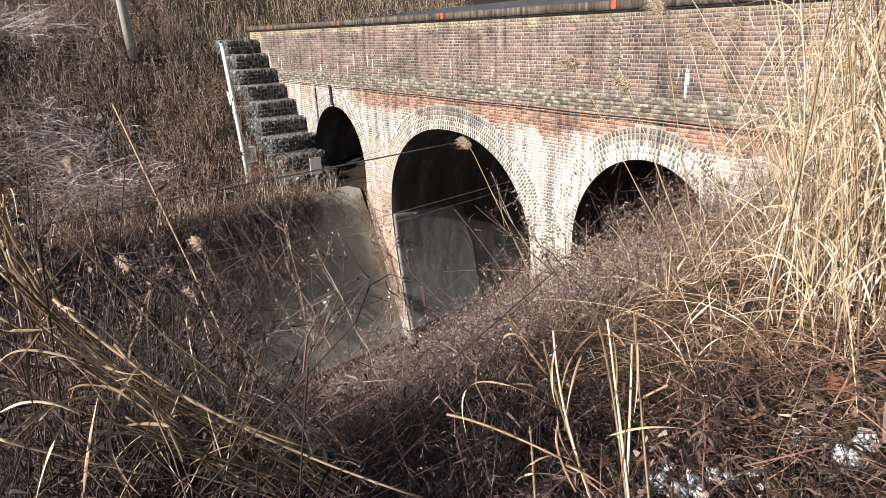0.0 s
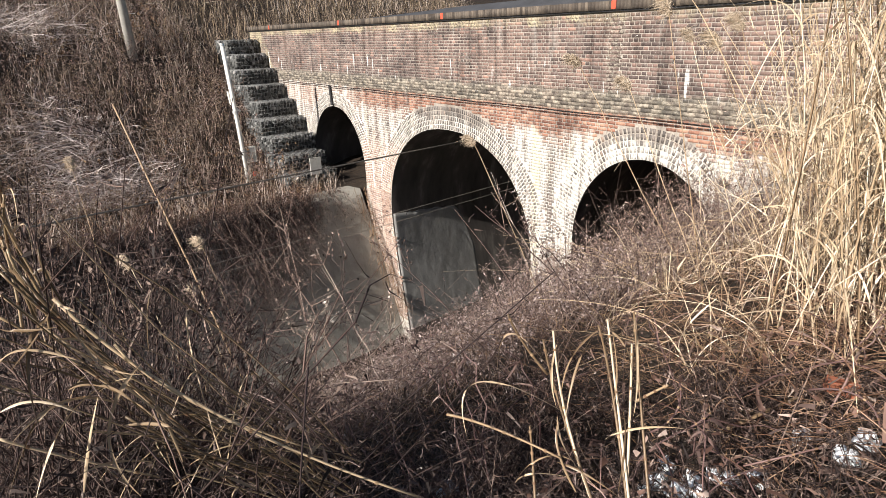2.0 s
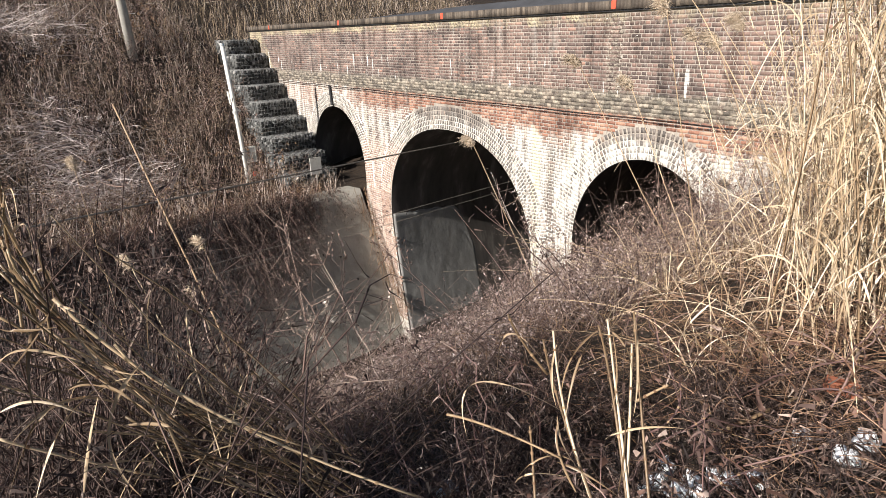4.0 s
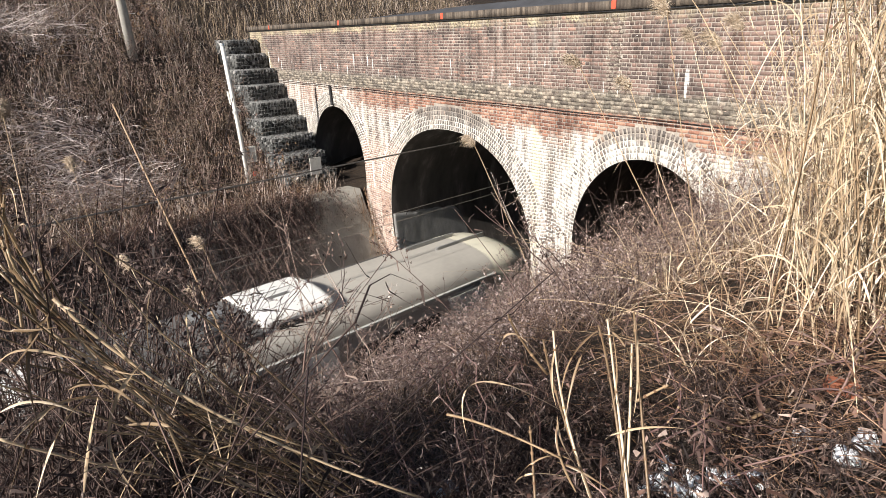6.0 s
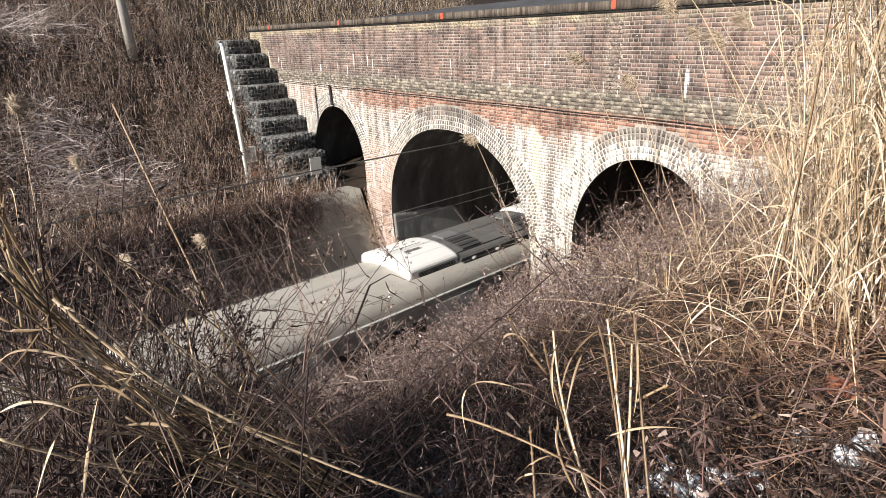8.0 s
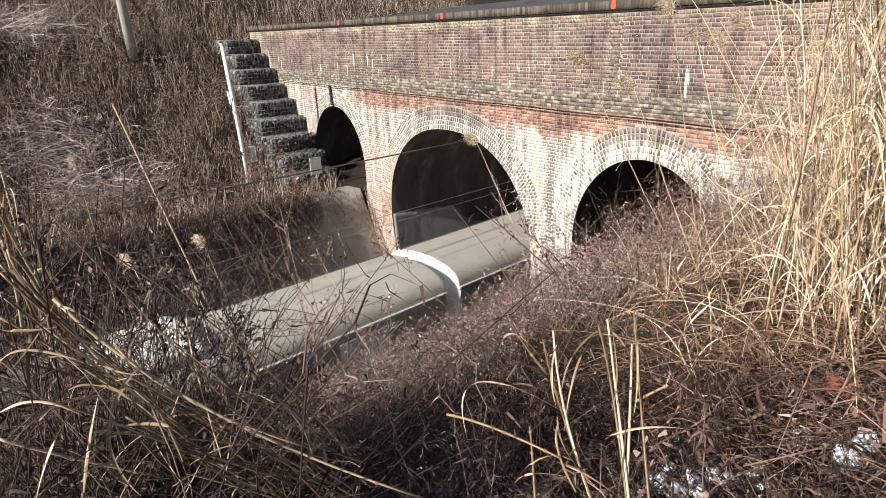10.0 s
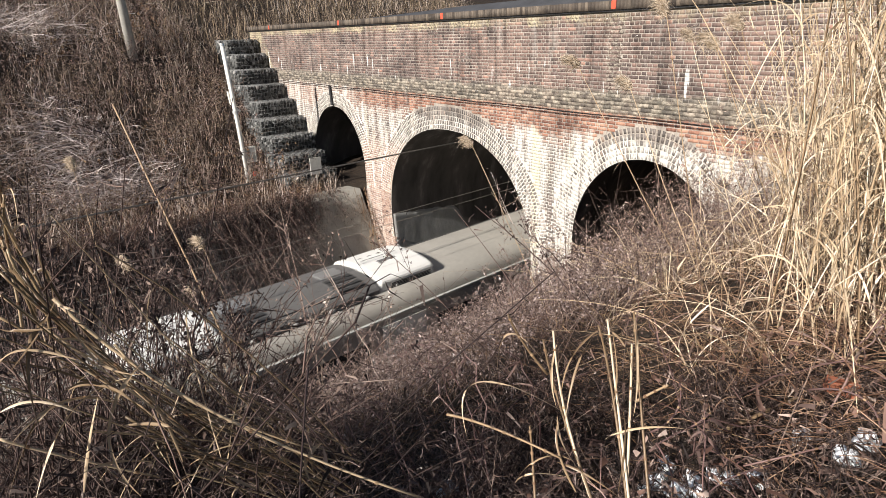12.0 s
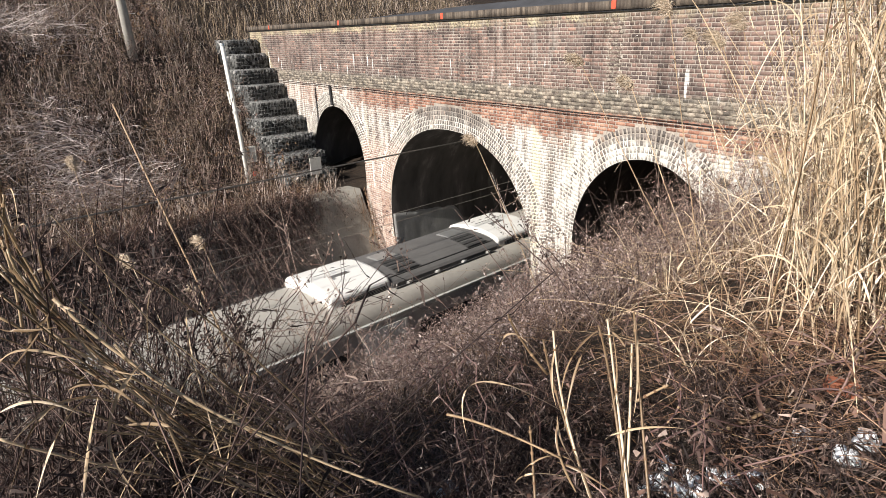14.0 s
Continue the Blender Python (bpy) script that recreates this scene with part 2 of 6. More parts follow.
M_STEEL = plain("brushed_steel", (0.36, 0.36, 0.355), 0.42, 0.5, 0.12, 3, True)
M_DARK = plain("dark_grille", (0.035, 0.035, 0.035), 0.6, 0, 0.2, 8, True)
M_GLASS = plain("tinted_glass", (0.02, 0.022, 0.025), 0.12, 0, 0.1, 3, True)
M_RAIL = plain("rail_steel", (0.20, 0.14, 0.11), 0.5, 0.5, 0.3, 9)
M_BALLAST = plain("ballast_stone", (0.20, 0.18, 0.16), 0.95, 0, 0.5, 22)
M_GALV = plain("galvanised_steel", (0.52, 0.52, 0.51), 0.5, 0.3, 0.25, 14)
M_NET = plain("dull_galvanised_wire", (0.25, 0.25, 0.245), 0.55, 0.2, 0.2, 14)
M_POLE = plain("white_coated_pole", (0.74, 0.72, 0.67), 0.5, 0, 0.18, 7)
M_OLDCON = plain("grey_concrete_pole", (0.36, 0.34, 0.31), 0.8, 0, 0.25, 5)
M_SIGN = plain("faded_sign_plate", (0.42, 0.42, 0.40), 0.5, 0, 0.15, 8)
M_SNOW = plain("old_snow", (0.82, 0.84, 0.88), 0.55, 0, 0.08, 10)
M_CABLE = plain("weathered_wire", (0.13, 0.12, 0.11), 0.6, 0.3, 0.2, 6)
M_WIRE = plain("copper_contact_wire", (0.34, 0.31, 0.27), 0.45, 0.5, 0.2, 6)
M_GOLD = plant("golden_straw", [(0, (0.16, 0.11, 0.06)), (0.35, (0.36, 0.26, 0.15)), (0.7, (0.58, 0.45, 0.28)), (1, (0.76, 0.64, 0.44))], 0.35)
# darker relative of golden_straw: the shade on the reeds is put into these tones
M_REED = plant("shaded_reed", [(0, (0.07, 0.05, 0.028)), (0.4, (0.20, 0.145, 0.08)), (0.75, (0.42, 0.32, 0.185)), (1, (0.62, 0.50, 0.32))], 0.35)
M_STRAW = plant("pale_grey_straw", [(0, (0.17, 0.13, 0.105)), (0.4, (0.36, 0.29, 0.22)), (0.75, (0.58, 0.50, 0.40)), (1, (0.85, 0.80, 0.72))])
M_BROWN = plant("dry_brown_twigs", [(0, (0.06, 0.041, 0.035)), (0.4, (0.165, 0.115, 0.093)), (0.75, (0.30, 0.22, 0.172)), (0.93, (0.45, 0.355, 0.28)), (1, (0.60, 0.52, 0.43))])
M_LEAF = plant("withered_leaves", [(0, (0.06, 0.038, 0.032)), (0.35, (0.17, 0.11, 0.09)), (0.7, (0.33, 0.23, 0.18)), (0.92, (0.50, 0.395, 0.315)), (1, (0.68, 0.60, 0.51))])
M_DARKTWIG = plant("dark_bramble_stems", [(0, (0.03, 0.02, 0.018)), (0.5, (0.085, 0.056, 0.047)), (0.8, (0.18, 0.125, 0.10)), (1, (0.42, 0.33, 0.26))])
M_DEADLEAF = plant("dark_withered_leaves", [(0, (0.04, 0.026, 0.023)), (0.5, (0.15, 0.098, 0.08)), (0.82, (0.32, 0.225, 0.18)), (1, (0.60, 0.51, 0.43))])
M_HEATH = plant("grey_brown_seed_heads", [(0, (0.05, 0.035, 0.031)), (0.38, (0.20, 0.148, 0.128)), (0.72, (0.40, 0.32, 0.278)), (0.92, (0.52, 0.44, 0.39)), (1, (0.68, 0.62, 0.57))])
# beige dry straw, raised lighter so overexposed sunlight is part of the colour
M_BRIGHT = plant("sunlit_pale_straw", [(0, (0.24, 0.165, 0.09)), (0.3, (0.56, 0.43, 0.26)), (0.7, (0.80, 0.67, 0.45)), (1, (0.89, 0.80, 0.61))], 0.55)
M_RUST = plant("russet_dead_grass", [(0, (0.13, 0.075, 0.04)), (0.5, (0.25, 0.155, 0.085)), (1, (0.42, 0.30, 0.17))])
# withered leaves with shade among vines and brambles worked into the colour
M_VINELEAF = plant("shade_darkened_leaves", [(0, (0.022, 0.016, 0.014)), (0.5, (0.065, 0.045, 0.037)), (0.85, (0.15, 0.105, 0.082)), (1, (0.38, 0.31, 0.25))])
M_RUSSETLEAF = plant("dark_russet_leaves", [(0, (0.03, 0.019, 0.015)), (0.5, (0.095, 0.056, 0.042)), (0.85, (0.21, 0.135, 0.10)), (1, (0.48, 0.38, 0.30))])
M_CURL = plant("curled_brown_leaves", [(0, (0.05, 0.026, 0.018)), (0.5, (0.15, 0.085, 0.06)), (0.85, (0.30, 0.20, 0.15)), (1, (0.55, 0.45, 0.37))], 0.55)
M_OLIVE = plant("olive_brown_growth", [(0, (0.10, 0.075, 0.045)), (0.5, (0.27, 0.205, 0.125)), (0.85, (0.47, 0.375, 0.245)), (1, (0.66, 0.56, 0.41))])
M_STEMS = plant("grey_brown_stems", [(0, (0.12, 0.092, 0.07)), (0.4, (0.31, 0.245, 0.18)), (0.75, (0.52, 0.435, 0.34)), (0.92, (0.70, 0.62, 0.52)), (1, (0.85, 0.80, 0.72))])
M_BLEACH = plant("bleached_straw", [(0, (0.34, 0.29, 0.25)), (0.5, (0.56, 0.50, 0.44)), (1, (0.84, 0.79, 0.73))])
M_CANE = plant("reddish_bramble_bark", [(0, (0.09, 0.055, 0.05)), (0.5, (0.19, 0.115, 0.10)), (1, (0.36, 0.25, 0.21))], 0.5)
M_FOX = plant("foxy_dry_grass", [(0, (0.12, 0.062, 0.036)), (0.5, (0.26, 0.155, 0.09)), (1, (0.50, 0.36, 0.24))])
M_PLUME = plant("pale_plume", [(0, (0.34, 0.27, 0.17)), (0.5, (0.52, 0.43, 0.30)), (1, (0.72, 0.63, 0.48))])


def stone_shade():
    s = Shade("dark_gabion_stone", 0.85)
    c = s.ramp(s.chance(), [(0, (0.03, 0.03, 0.03)), (0.5, (0.085, 0.085, 0.082)), (0.85, (0.18, 0.18, 0.173)), (1, (0.40, 0.39, 0.38))])
    s.color(s.mix(0.5, c, s.ramp(s.noise(s.place(), 25.0, 4), [(0.3, (0.5, 0.5, 0.5)), (0.7, (1, 1, 1))]), "MULTIPLY"))
    return s.mat


M_STONE = stone_shade()

# ------------------------------------------------------------------ mesh helpers


def link(name, me, material, parent=None, label=""):
    me.materials.append(material)
    ob = new(name, me)
    ob.parent = parent
    if label:
        ob["label"] = label
    return ob


def part(name, bm, material, parent=None, label="", smooth=False):
    me = bpy.data.meshes.new(name)
    bmesh.ops.recalc_face_normals(bm, faces=bm.faces)
    bm.to_mesh(me)
    bm.free()
    if smooth:
        for f in me.polygons:
            f.use_smooth = True
    return link(name, me, material, parent, label)


def arrays(name, verts, faces, material, parent=None, label="", smooth=False):
    """A mesh from arrays of points and of faces with one count of corners."""
    verts, faces = np.asarray(verts, np.float32).reshape(-1, 3), np.asarray(faces, np.int32)
    me = bpy.data.meshes.new(name)
    k = faces.shape[1]
    me.vertices.add(len(verts))
    me.vertices.foreach_set("co", verts.ravel())
    me.loops.add(faces.size)
    me.loops.foreach_set("vertex_index", faces.ravel())
    me.polygons.add(len(faces))
    me.polygons.foreach_set("loop_start", np.arange(len(faces), dtype=np.int32) * k)
    if smooth:
        me.polygons.foreach_set("use_smooth", np.ones(len(faces), bool))
    me.update(calc_edges=True)
    return link(name, me, material, parent, label)


def empty(name, m=None):
    ob = new(name)
    if m is not None:
        ob.matrix_world = m
    return ob


def add_box(bm, lo, hi, bevel=0.0):
    r = bmesh.ops.create_cube(bm, size=1)
    c = [(a + b) / 2 for a, b in zip(lo, hi)]
    d = [max(1e-4, b - a) for a, b in zip(lo, hi)]
    for v in r["verts"]:
        v.co = Vector((c[0] + v.co.x * d[0], c[1] + v.co.y * d[1], c[2] + v.co.z * d[2]))
    if bevel:
        bmesh.ops.bevel(bm, geom=list({e for v in r["verts"] for e in v.link_edges}), offset=bevel, segments=2, affect="EDGES", profile=0.6)
    return r["verts"]


def box(lo, hi, bevel=0.0):
    bm = bmesh.new()
    add_box(bm, lo, hi, bevel)
    return bm


def add_tube(bm, pts, r0, r1=None, sides=8, cap=True):
    """A round rod through the points, tapering from r0 to r1."""
    r1 = r0 if r1 is None else r1
    pts = [Vector(q) for q in pts]
    rings = []
    for i, q in enumerate(pts):
        t = (pts[min(i + 1, len(pts) - 1)] - pts[max(i - 1, 0)]).normalized()
        a = t.cross(Vector((0.31, 0.17, 0.94)) if abs(t.z) < 0.9 else Vector((1, 0.2, 0))).normalized()
        b = t.cross(a)
        r = r0 + (r1 - r0) * i / (len(pts) - 1)
        rings.append([bm.verts.new(q + (a * math.cos(6.28319 * k / sides) + b * math.sin(6.28319 * k / sides)) * r) for k in range(sides)])
    for u, w in zip(rings, rings[1:]):
        for k in range(sides):
            bm.faces.new((u[k], u[(k + 1) % sides], w[(k + 1) % sides], w[k]))
    if cap:
        bm.faces.new(rings[0][::-1])
        bm.faces.new(rings[-1])


def tube(pts, r0, r1=None, sides=8):
    bm = bmesh.new()
    add_tube(bm, pts, r0, r1, sides)
    return bm


def boxes(c, h, front_only=False):
    """Corners and faces of many upright boxes: centres c and half sizes h, both N x 3."""
    c, h = np.asarray(c, float), np.asarray(h, float)
    sg = np.array([(-1, -1, -1), (1, -1, -1), (1, -1, 1), (-1, -1, 1), (-1, 1, -1), (1, 1, -1), (1, 1, 1), (-1, 1, 1)], float)
    v = c[:, None, :] + sg[None] * h[:, None, :]
    f = np.array([(0, 1, 2, 3), (1, 5, 6, 2), (4, 0, 3, 7), (3, 2, 6, 7), (4, 5, 1, 0)])
    if not front_only:
        f = np.vstack([f, [(5, 4, 7, 6)]])
    return v.reshape(-1, 3), (f[None] + 8 * np.arange(len(c))[:, None, None]).reshape(-1, 4)


def join(chunks):
    vs, fs, n = [], [], 0
    for v, f in chunks:
        v = np.asarray(v).reshape(-1, 3)
        vs.append(v)
        fs.append(np.asarray(f) + n)
        n += len(v)
    return np.vstack(vs), np.vstack(fs)


rng = np.random.default_rng(7)


def unit(v):
    return v / (np.linalg.norm(v, axis=-1, keepdims=True) + 1e-9)


def curve_points(base, way, length, bend, k):
    u = np.linspace(0, 1, k + 1)[None, :, None]
    return base[:, None] + way[:, None] * length[:, None, None] * u + bend[:, None] * length[:, None, None] * u * u


def blades(base, way, length, bend, width, k=4, tip=0.15):
    """Flat leaves along curves: N x 3 bases, ways and bends, N lengths and widths."""
    p = curve_points(base, way, length, bend, k)
    n = len(base)
    side = unit(np.cross(way, rng.normal(size=(n, 3))))
    u = np.linspace(0, 1, k + 1)
    w = (width[:, None] * (np.maximum(1 - u, 0) ** 0.6 * (1 - tip) + tip))[..., None] / 2
    v = np.stack([p - side[:, None] * w, p + side[:, None] * w], 2)
    i = (np.arange(n)[:, None] * (k + 1) + np.arange(k)[None]).ravel() * 2
    return v.reshape(-1, 3), np.stack([i, i + 1, i + 3, i + 2], 1)


def twigs(base, way, length, bend, width, k=3, tip=0.4):
    """Three-sided thin rods along curves."""
    p = curve_points(base, way, length, bend, k)
    n = len(base)
    a = unit(np.cross(way, rng.normal(size=(n, 3))))
    b = unit(np.cross(way, a))
    u = np.linspace(0, 1, k + 1)
    w = (width[:, None] * (1 - u * (1 - tip)))[..., None] / 2
    ring = [p + (a * math.cos(q) + b * math.sin(q))[:, None] * w for q in (0, 2.094, 4.189)]
    v = np.stack(ring, 2)
    i = (np.arange(n)[:, None] * (k + 1) + np.arange(k)[None]).ravel() * 3
    f = np.concatenate([np.stack([i + c, i + (c + 1) % 3, i + 3 + (c + 1) % 3, i + 3 + c], 1) for c in range(3)])
    return v.reshape(-1, 3), f


def flakes(c, size):
    """Small curled leaf pieces."""
    n = len(c)
    a = unit(rng.normal(size=(n, 3))) * size[:, None]
    b = unit(np.cross(a, rng.normal(size=(n, 3)))) * size[:, None] * rng.uniform(0.3, 0.7, (n, 1))
    v = np.stack([c - a, c - b, c + a, c + b], 1)
    return v.reshape(-1, 3), np.arange(4 * n).reshape(-1, 4)


# ------------------------------------------------------------------ ground
RIGHT_O = [-1.9, 2.0, 2.3, 4, 6, 8, 10, 11.5, 13, 20, 60, 400]
RIGHT_Z = [-0.28, -0.28, 1.1, 3.05, 4.5, 5.85, 7.0, 7.6, 7.85, 8.4, 10, 20]
LEFT_O = [-400, -120, -45, -25, -18, -14, -8.6, -7.6, -6, -4.35, -2.1]
LEFT_Z = [60, 38, 20, 13.2, 11.0, 9.2, 5.35, 4.7, 4.5, 4.38, -0.28]


def ground(o, s):
    o, s = np.asarray(o, float), np.asarray(s, float)
    z = np.interp(o, LEFT_O + RIGHT_O, LEFT_Z + RIGHT_Z)
    rough = np.zeros(np.broadcast(o, s).shape)
    for k in range(12):
        turn, wave = 2.4 * k + 0.3 * k * k, 0.55 * 1.23 ** k
        u = np.cos(turn) * o + np.sin(turn) * s
        v = -np.sin(turn) * o + np.cos(turn) * s
        rough = rough + 0.085 * 0.86 ** k * np.sin(wave * u + 1.7 * k + 1.3 * np.sin(0.6 * wave * v + k))
    soft = np.clip((np.abs(o + 1.1) - 3.3) / 1.5, 0, 1)
    far = 0.9 * np.sin(o * 0.11 + 1) * np.sin(s * 0.09) * np.clip((np.abs(o) - 18) / 20, 0, 1)
    z = z + rough * soft + far
    inside = (s > 0.25) & (s < 12.2) & (np.abs(o - 0.5) < 3.75)
    return np.where(inside, -0.28, z)


def place(o, s, lift=0.0):
    """World points on the ground, as an N x 3 array."""
    o, s = np.asarray(o, float), np.asarray(s, float)
    z = ground(o, s) + lift
    return np.stack([ORIGIN.x + ACROSS.x * o + ALONG.x * s, ACROSS.y * o + ALONG.y * s, z], -1)


def axis(fine_lo, fine_hi, step, reach):
    mid = np.arange(fine_lo, fine_hi + 1e-6, step)
    out = np.cumsum(np.geomspace(step, reach / 4, 14))
    return np.concatenate([fine_lo - out[::-1], mid, fine_hi + out])


def build_ground():
    oo, ss = axis(-26, 18, 0.2, 240), axis(-26, 14, 0.25, 240)
    g = place(*np.meshgrid(oo, ss))
    nr, nc = len(ss), len(oo)
    i = (np.arange(nr - 1)[:, None] * nc + np.arange(nc - 1)[None]).ravel()
    ob = arrays("ground", g, np.stack([i, i + 1, i + nc + 1, i + nc], 1), M_SOIL, smooth=True)
    tagged(ob, "brown soil of a railway cutting strewn with dead leaves", "ground", kind="structure")


build_ground()


def build_track():
    """Ballast bed with two rails on sleepers."""
    rail_run = (-150, 130)
    track = empty("railway_track")
    tagged(track, "single railway track of steel rails on a ballast bed", "railway track", kind="structure")
    bm = bmesh.new()
    prof = [(-1.75, -0.27), (-1.15, -0.16), (1.15, -0.16), (1.75, -0.27)]
    rows = [[bm.verts.new(at(LINE + x, s, z)) for x, z in prof] for s in rail_run]
    for k in range(3):
        bm.faces.new((rows[0][k], rows[0][k + 1], rows[1][k + 1], rows[1][k]))
    part("ballast", bm, M_BALLAST, track)
    for side in (-1, 1):
        bm = bmesh.new()
        x = LINE + side * 0.535
        prof = [(-0.065, -0.15), (0.065, -0.15), (0.03, -0.04), (0.033, 0), (-0.033, 0), (-0.03, -0.04)]
        rows = [[bm.verts.new(at(x + a, s, z)) for a, z in prof] for s in rail_run]
        for k in range(6):
            bm.faces.new((rows[0][k], rows[0][(k + 1) % 6], rows[1][(k + 1) % 6], rows[1][k]))
        part("rail", bm, M_RAIL, track)


build_track()

# ------------------------------------------------------------------ bridge
DEPTH = 12.0
ARCHES = [dict(c=-6.2, a=1.86, z0=5.0, zc=7.0, n=2.0, flare=0.0, rings=4),
          dict(c=0.22, a=3.08, z0=4.0, zc=6.86, n=2.2, flare=0.75, rings=5),
          dict(c=6.2, a=1.68, z0=5.0, zc=6.93, n=2.0, flare=0.0, rings=5)]
X0, X1, COPE = -13.6, 17.0, 9.5


def half_width(a, z):
    if z >= a["zc"]:
        return 0.0
    if z >= a["z0"]:
        return a["a"] * (1 - ((z - a["z0"]) / (a["zc"] - a["z0"])) ** a["n"]) ** (1 / a["n"])
    return a["a"] - a["flare"] * ((a["z0"] - z) / 4.0) ** 1.4


def in_ring(a, x, z, t):
    """True where (x, z) lies in the opening widened by t."""
    if z < a["z0"]:
        return abs(x - a["c"]) < half_width(a, z) + (t if z > a["z0"] - 0.5 else 0.02)
    return (abs(x - a["c"]) / (a["a"] + t)) ** a["n"] + ((z - a["z0"]) / (a["zc"] - a["z0"] + t)) ** a["n"] < 1


bridge = empty("brick_bridge")
tagged(bridge, "old red brick bridge with three arches, streaked with white lime", "bridge")


def build_bridge_wall():
    back = ALONG * (DEPTH / ALONG.y)
    zs = list(np.arange(-0.6, 4.0, 0.46)) + list(np.arange(4.0, 6.4, 0.15)) + list(np.arange(6.4, 7.0, 0.04)) + [6.86, 6.93, 7.0]
    zs = sorted(set(round(float(z), 3) for z in zs))
    bm = bmesh.new()
    rows = []
    for z in zs:
        edges = [X0]
        for a in ARCHES:
            w = half_width(a, z)
            edges += [a["c"] - w, a["c"] + w]
        edges.append(X1)
        rows.append([bm.verts.new((x, 0, z)) for x in edges])
    for r, q in zip(rows, rows[1:]):
        for k in range(0, 8, 2):
            bm.faces.new((r[k], r[k + 1], q[k + 1], q[k]))
    top = [bm.verts.new((v.co.x, 0, COPE)) for v in rows[-1]]
    for k in range(7):
        if (rows[-1][k + 1].co - rows[-1][k].co).length > 1e-4:
            bm.faces.new((rows[-1][k], rows[-1][k + 1], top[k + 1], top[k]))
    bmesh.ops.remove_doubles(bm, verts=bm.verts, dist=0.0005)
    part("wall", bm, M_MORTAR, bridge, "lime-streaked mortared face")
    for a in ARCHES:
        bm = bmesh.new()
        ring = []
        zz = [z for z in zs if z < a["zc"] - 1e-4]
        pts = [(a["c"] - half_width(a, z), z) for z in zz] + [(a["c"], a["zc"])] + [(a["c"] + half_width(a, z), z) for z in reversed(zz)]
        for x, z in pts:
            v = Vector((x, 0, z))
            ring.append((bm.verts.new(v), bm.verts.new(v + Vector((0, 0.22, 0))), bm.verts.new(v + back)))
        for u, w in zip(ring, ring[1:]):
            bm.faces.new((u[0], w[0], w[1], u[1]))
            bm.faces.new((u[1], w[1], w[2], u[2]))
        part("vault", bm, M_VAULT, bridge, "dark brick vault", smooth=True)
    # far face and deck close the body
    bm = bmesh.new()
    rows = []
    for z in zs:
        edges = [X0]
        for a in ARCHES:
            w = half_width(a, z)
            edges += [a["c"] - w, a["c"] + w]
        edges.append(X1)
        rows.append([bm.verts.new(Vector((x, 0, z)) + back) for x in edges])
    for r, q in zip(rows, rows[1:]):
        for k in range(0, 8, 2):
            bm.faces.new((r[k], q[k], q[k + 1], r[k + 1]))
    top = [bm.verts.new(Vector((v.co.x, 0, COPE)) + back) for v in rows[-1]]
    for k in range(7):
        bm.faces.new((rows[-1][k], top[k], top[k + 1], rows[-1][k + 1]))
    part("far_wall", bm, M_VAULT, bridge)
    part("deck", box((X0, 0.3, COPE - 0.35), (X1, DEPTH - 0.1, COPE - 0.02)), M_TAR, bridge)
    bm = bmesh.new()
    add_box(bm, (X0, 0.002, 3.0), (X0 + 0.3, DEPTH - 0.2, COPE - 0.4))
    part("abutment", bm, M_MORTAR, bridge)


build_bridge_wall()


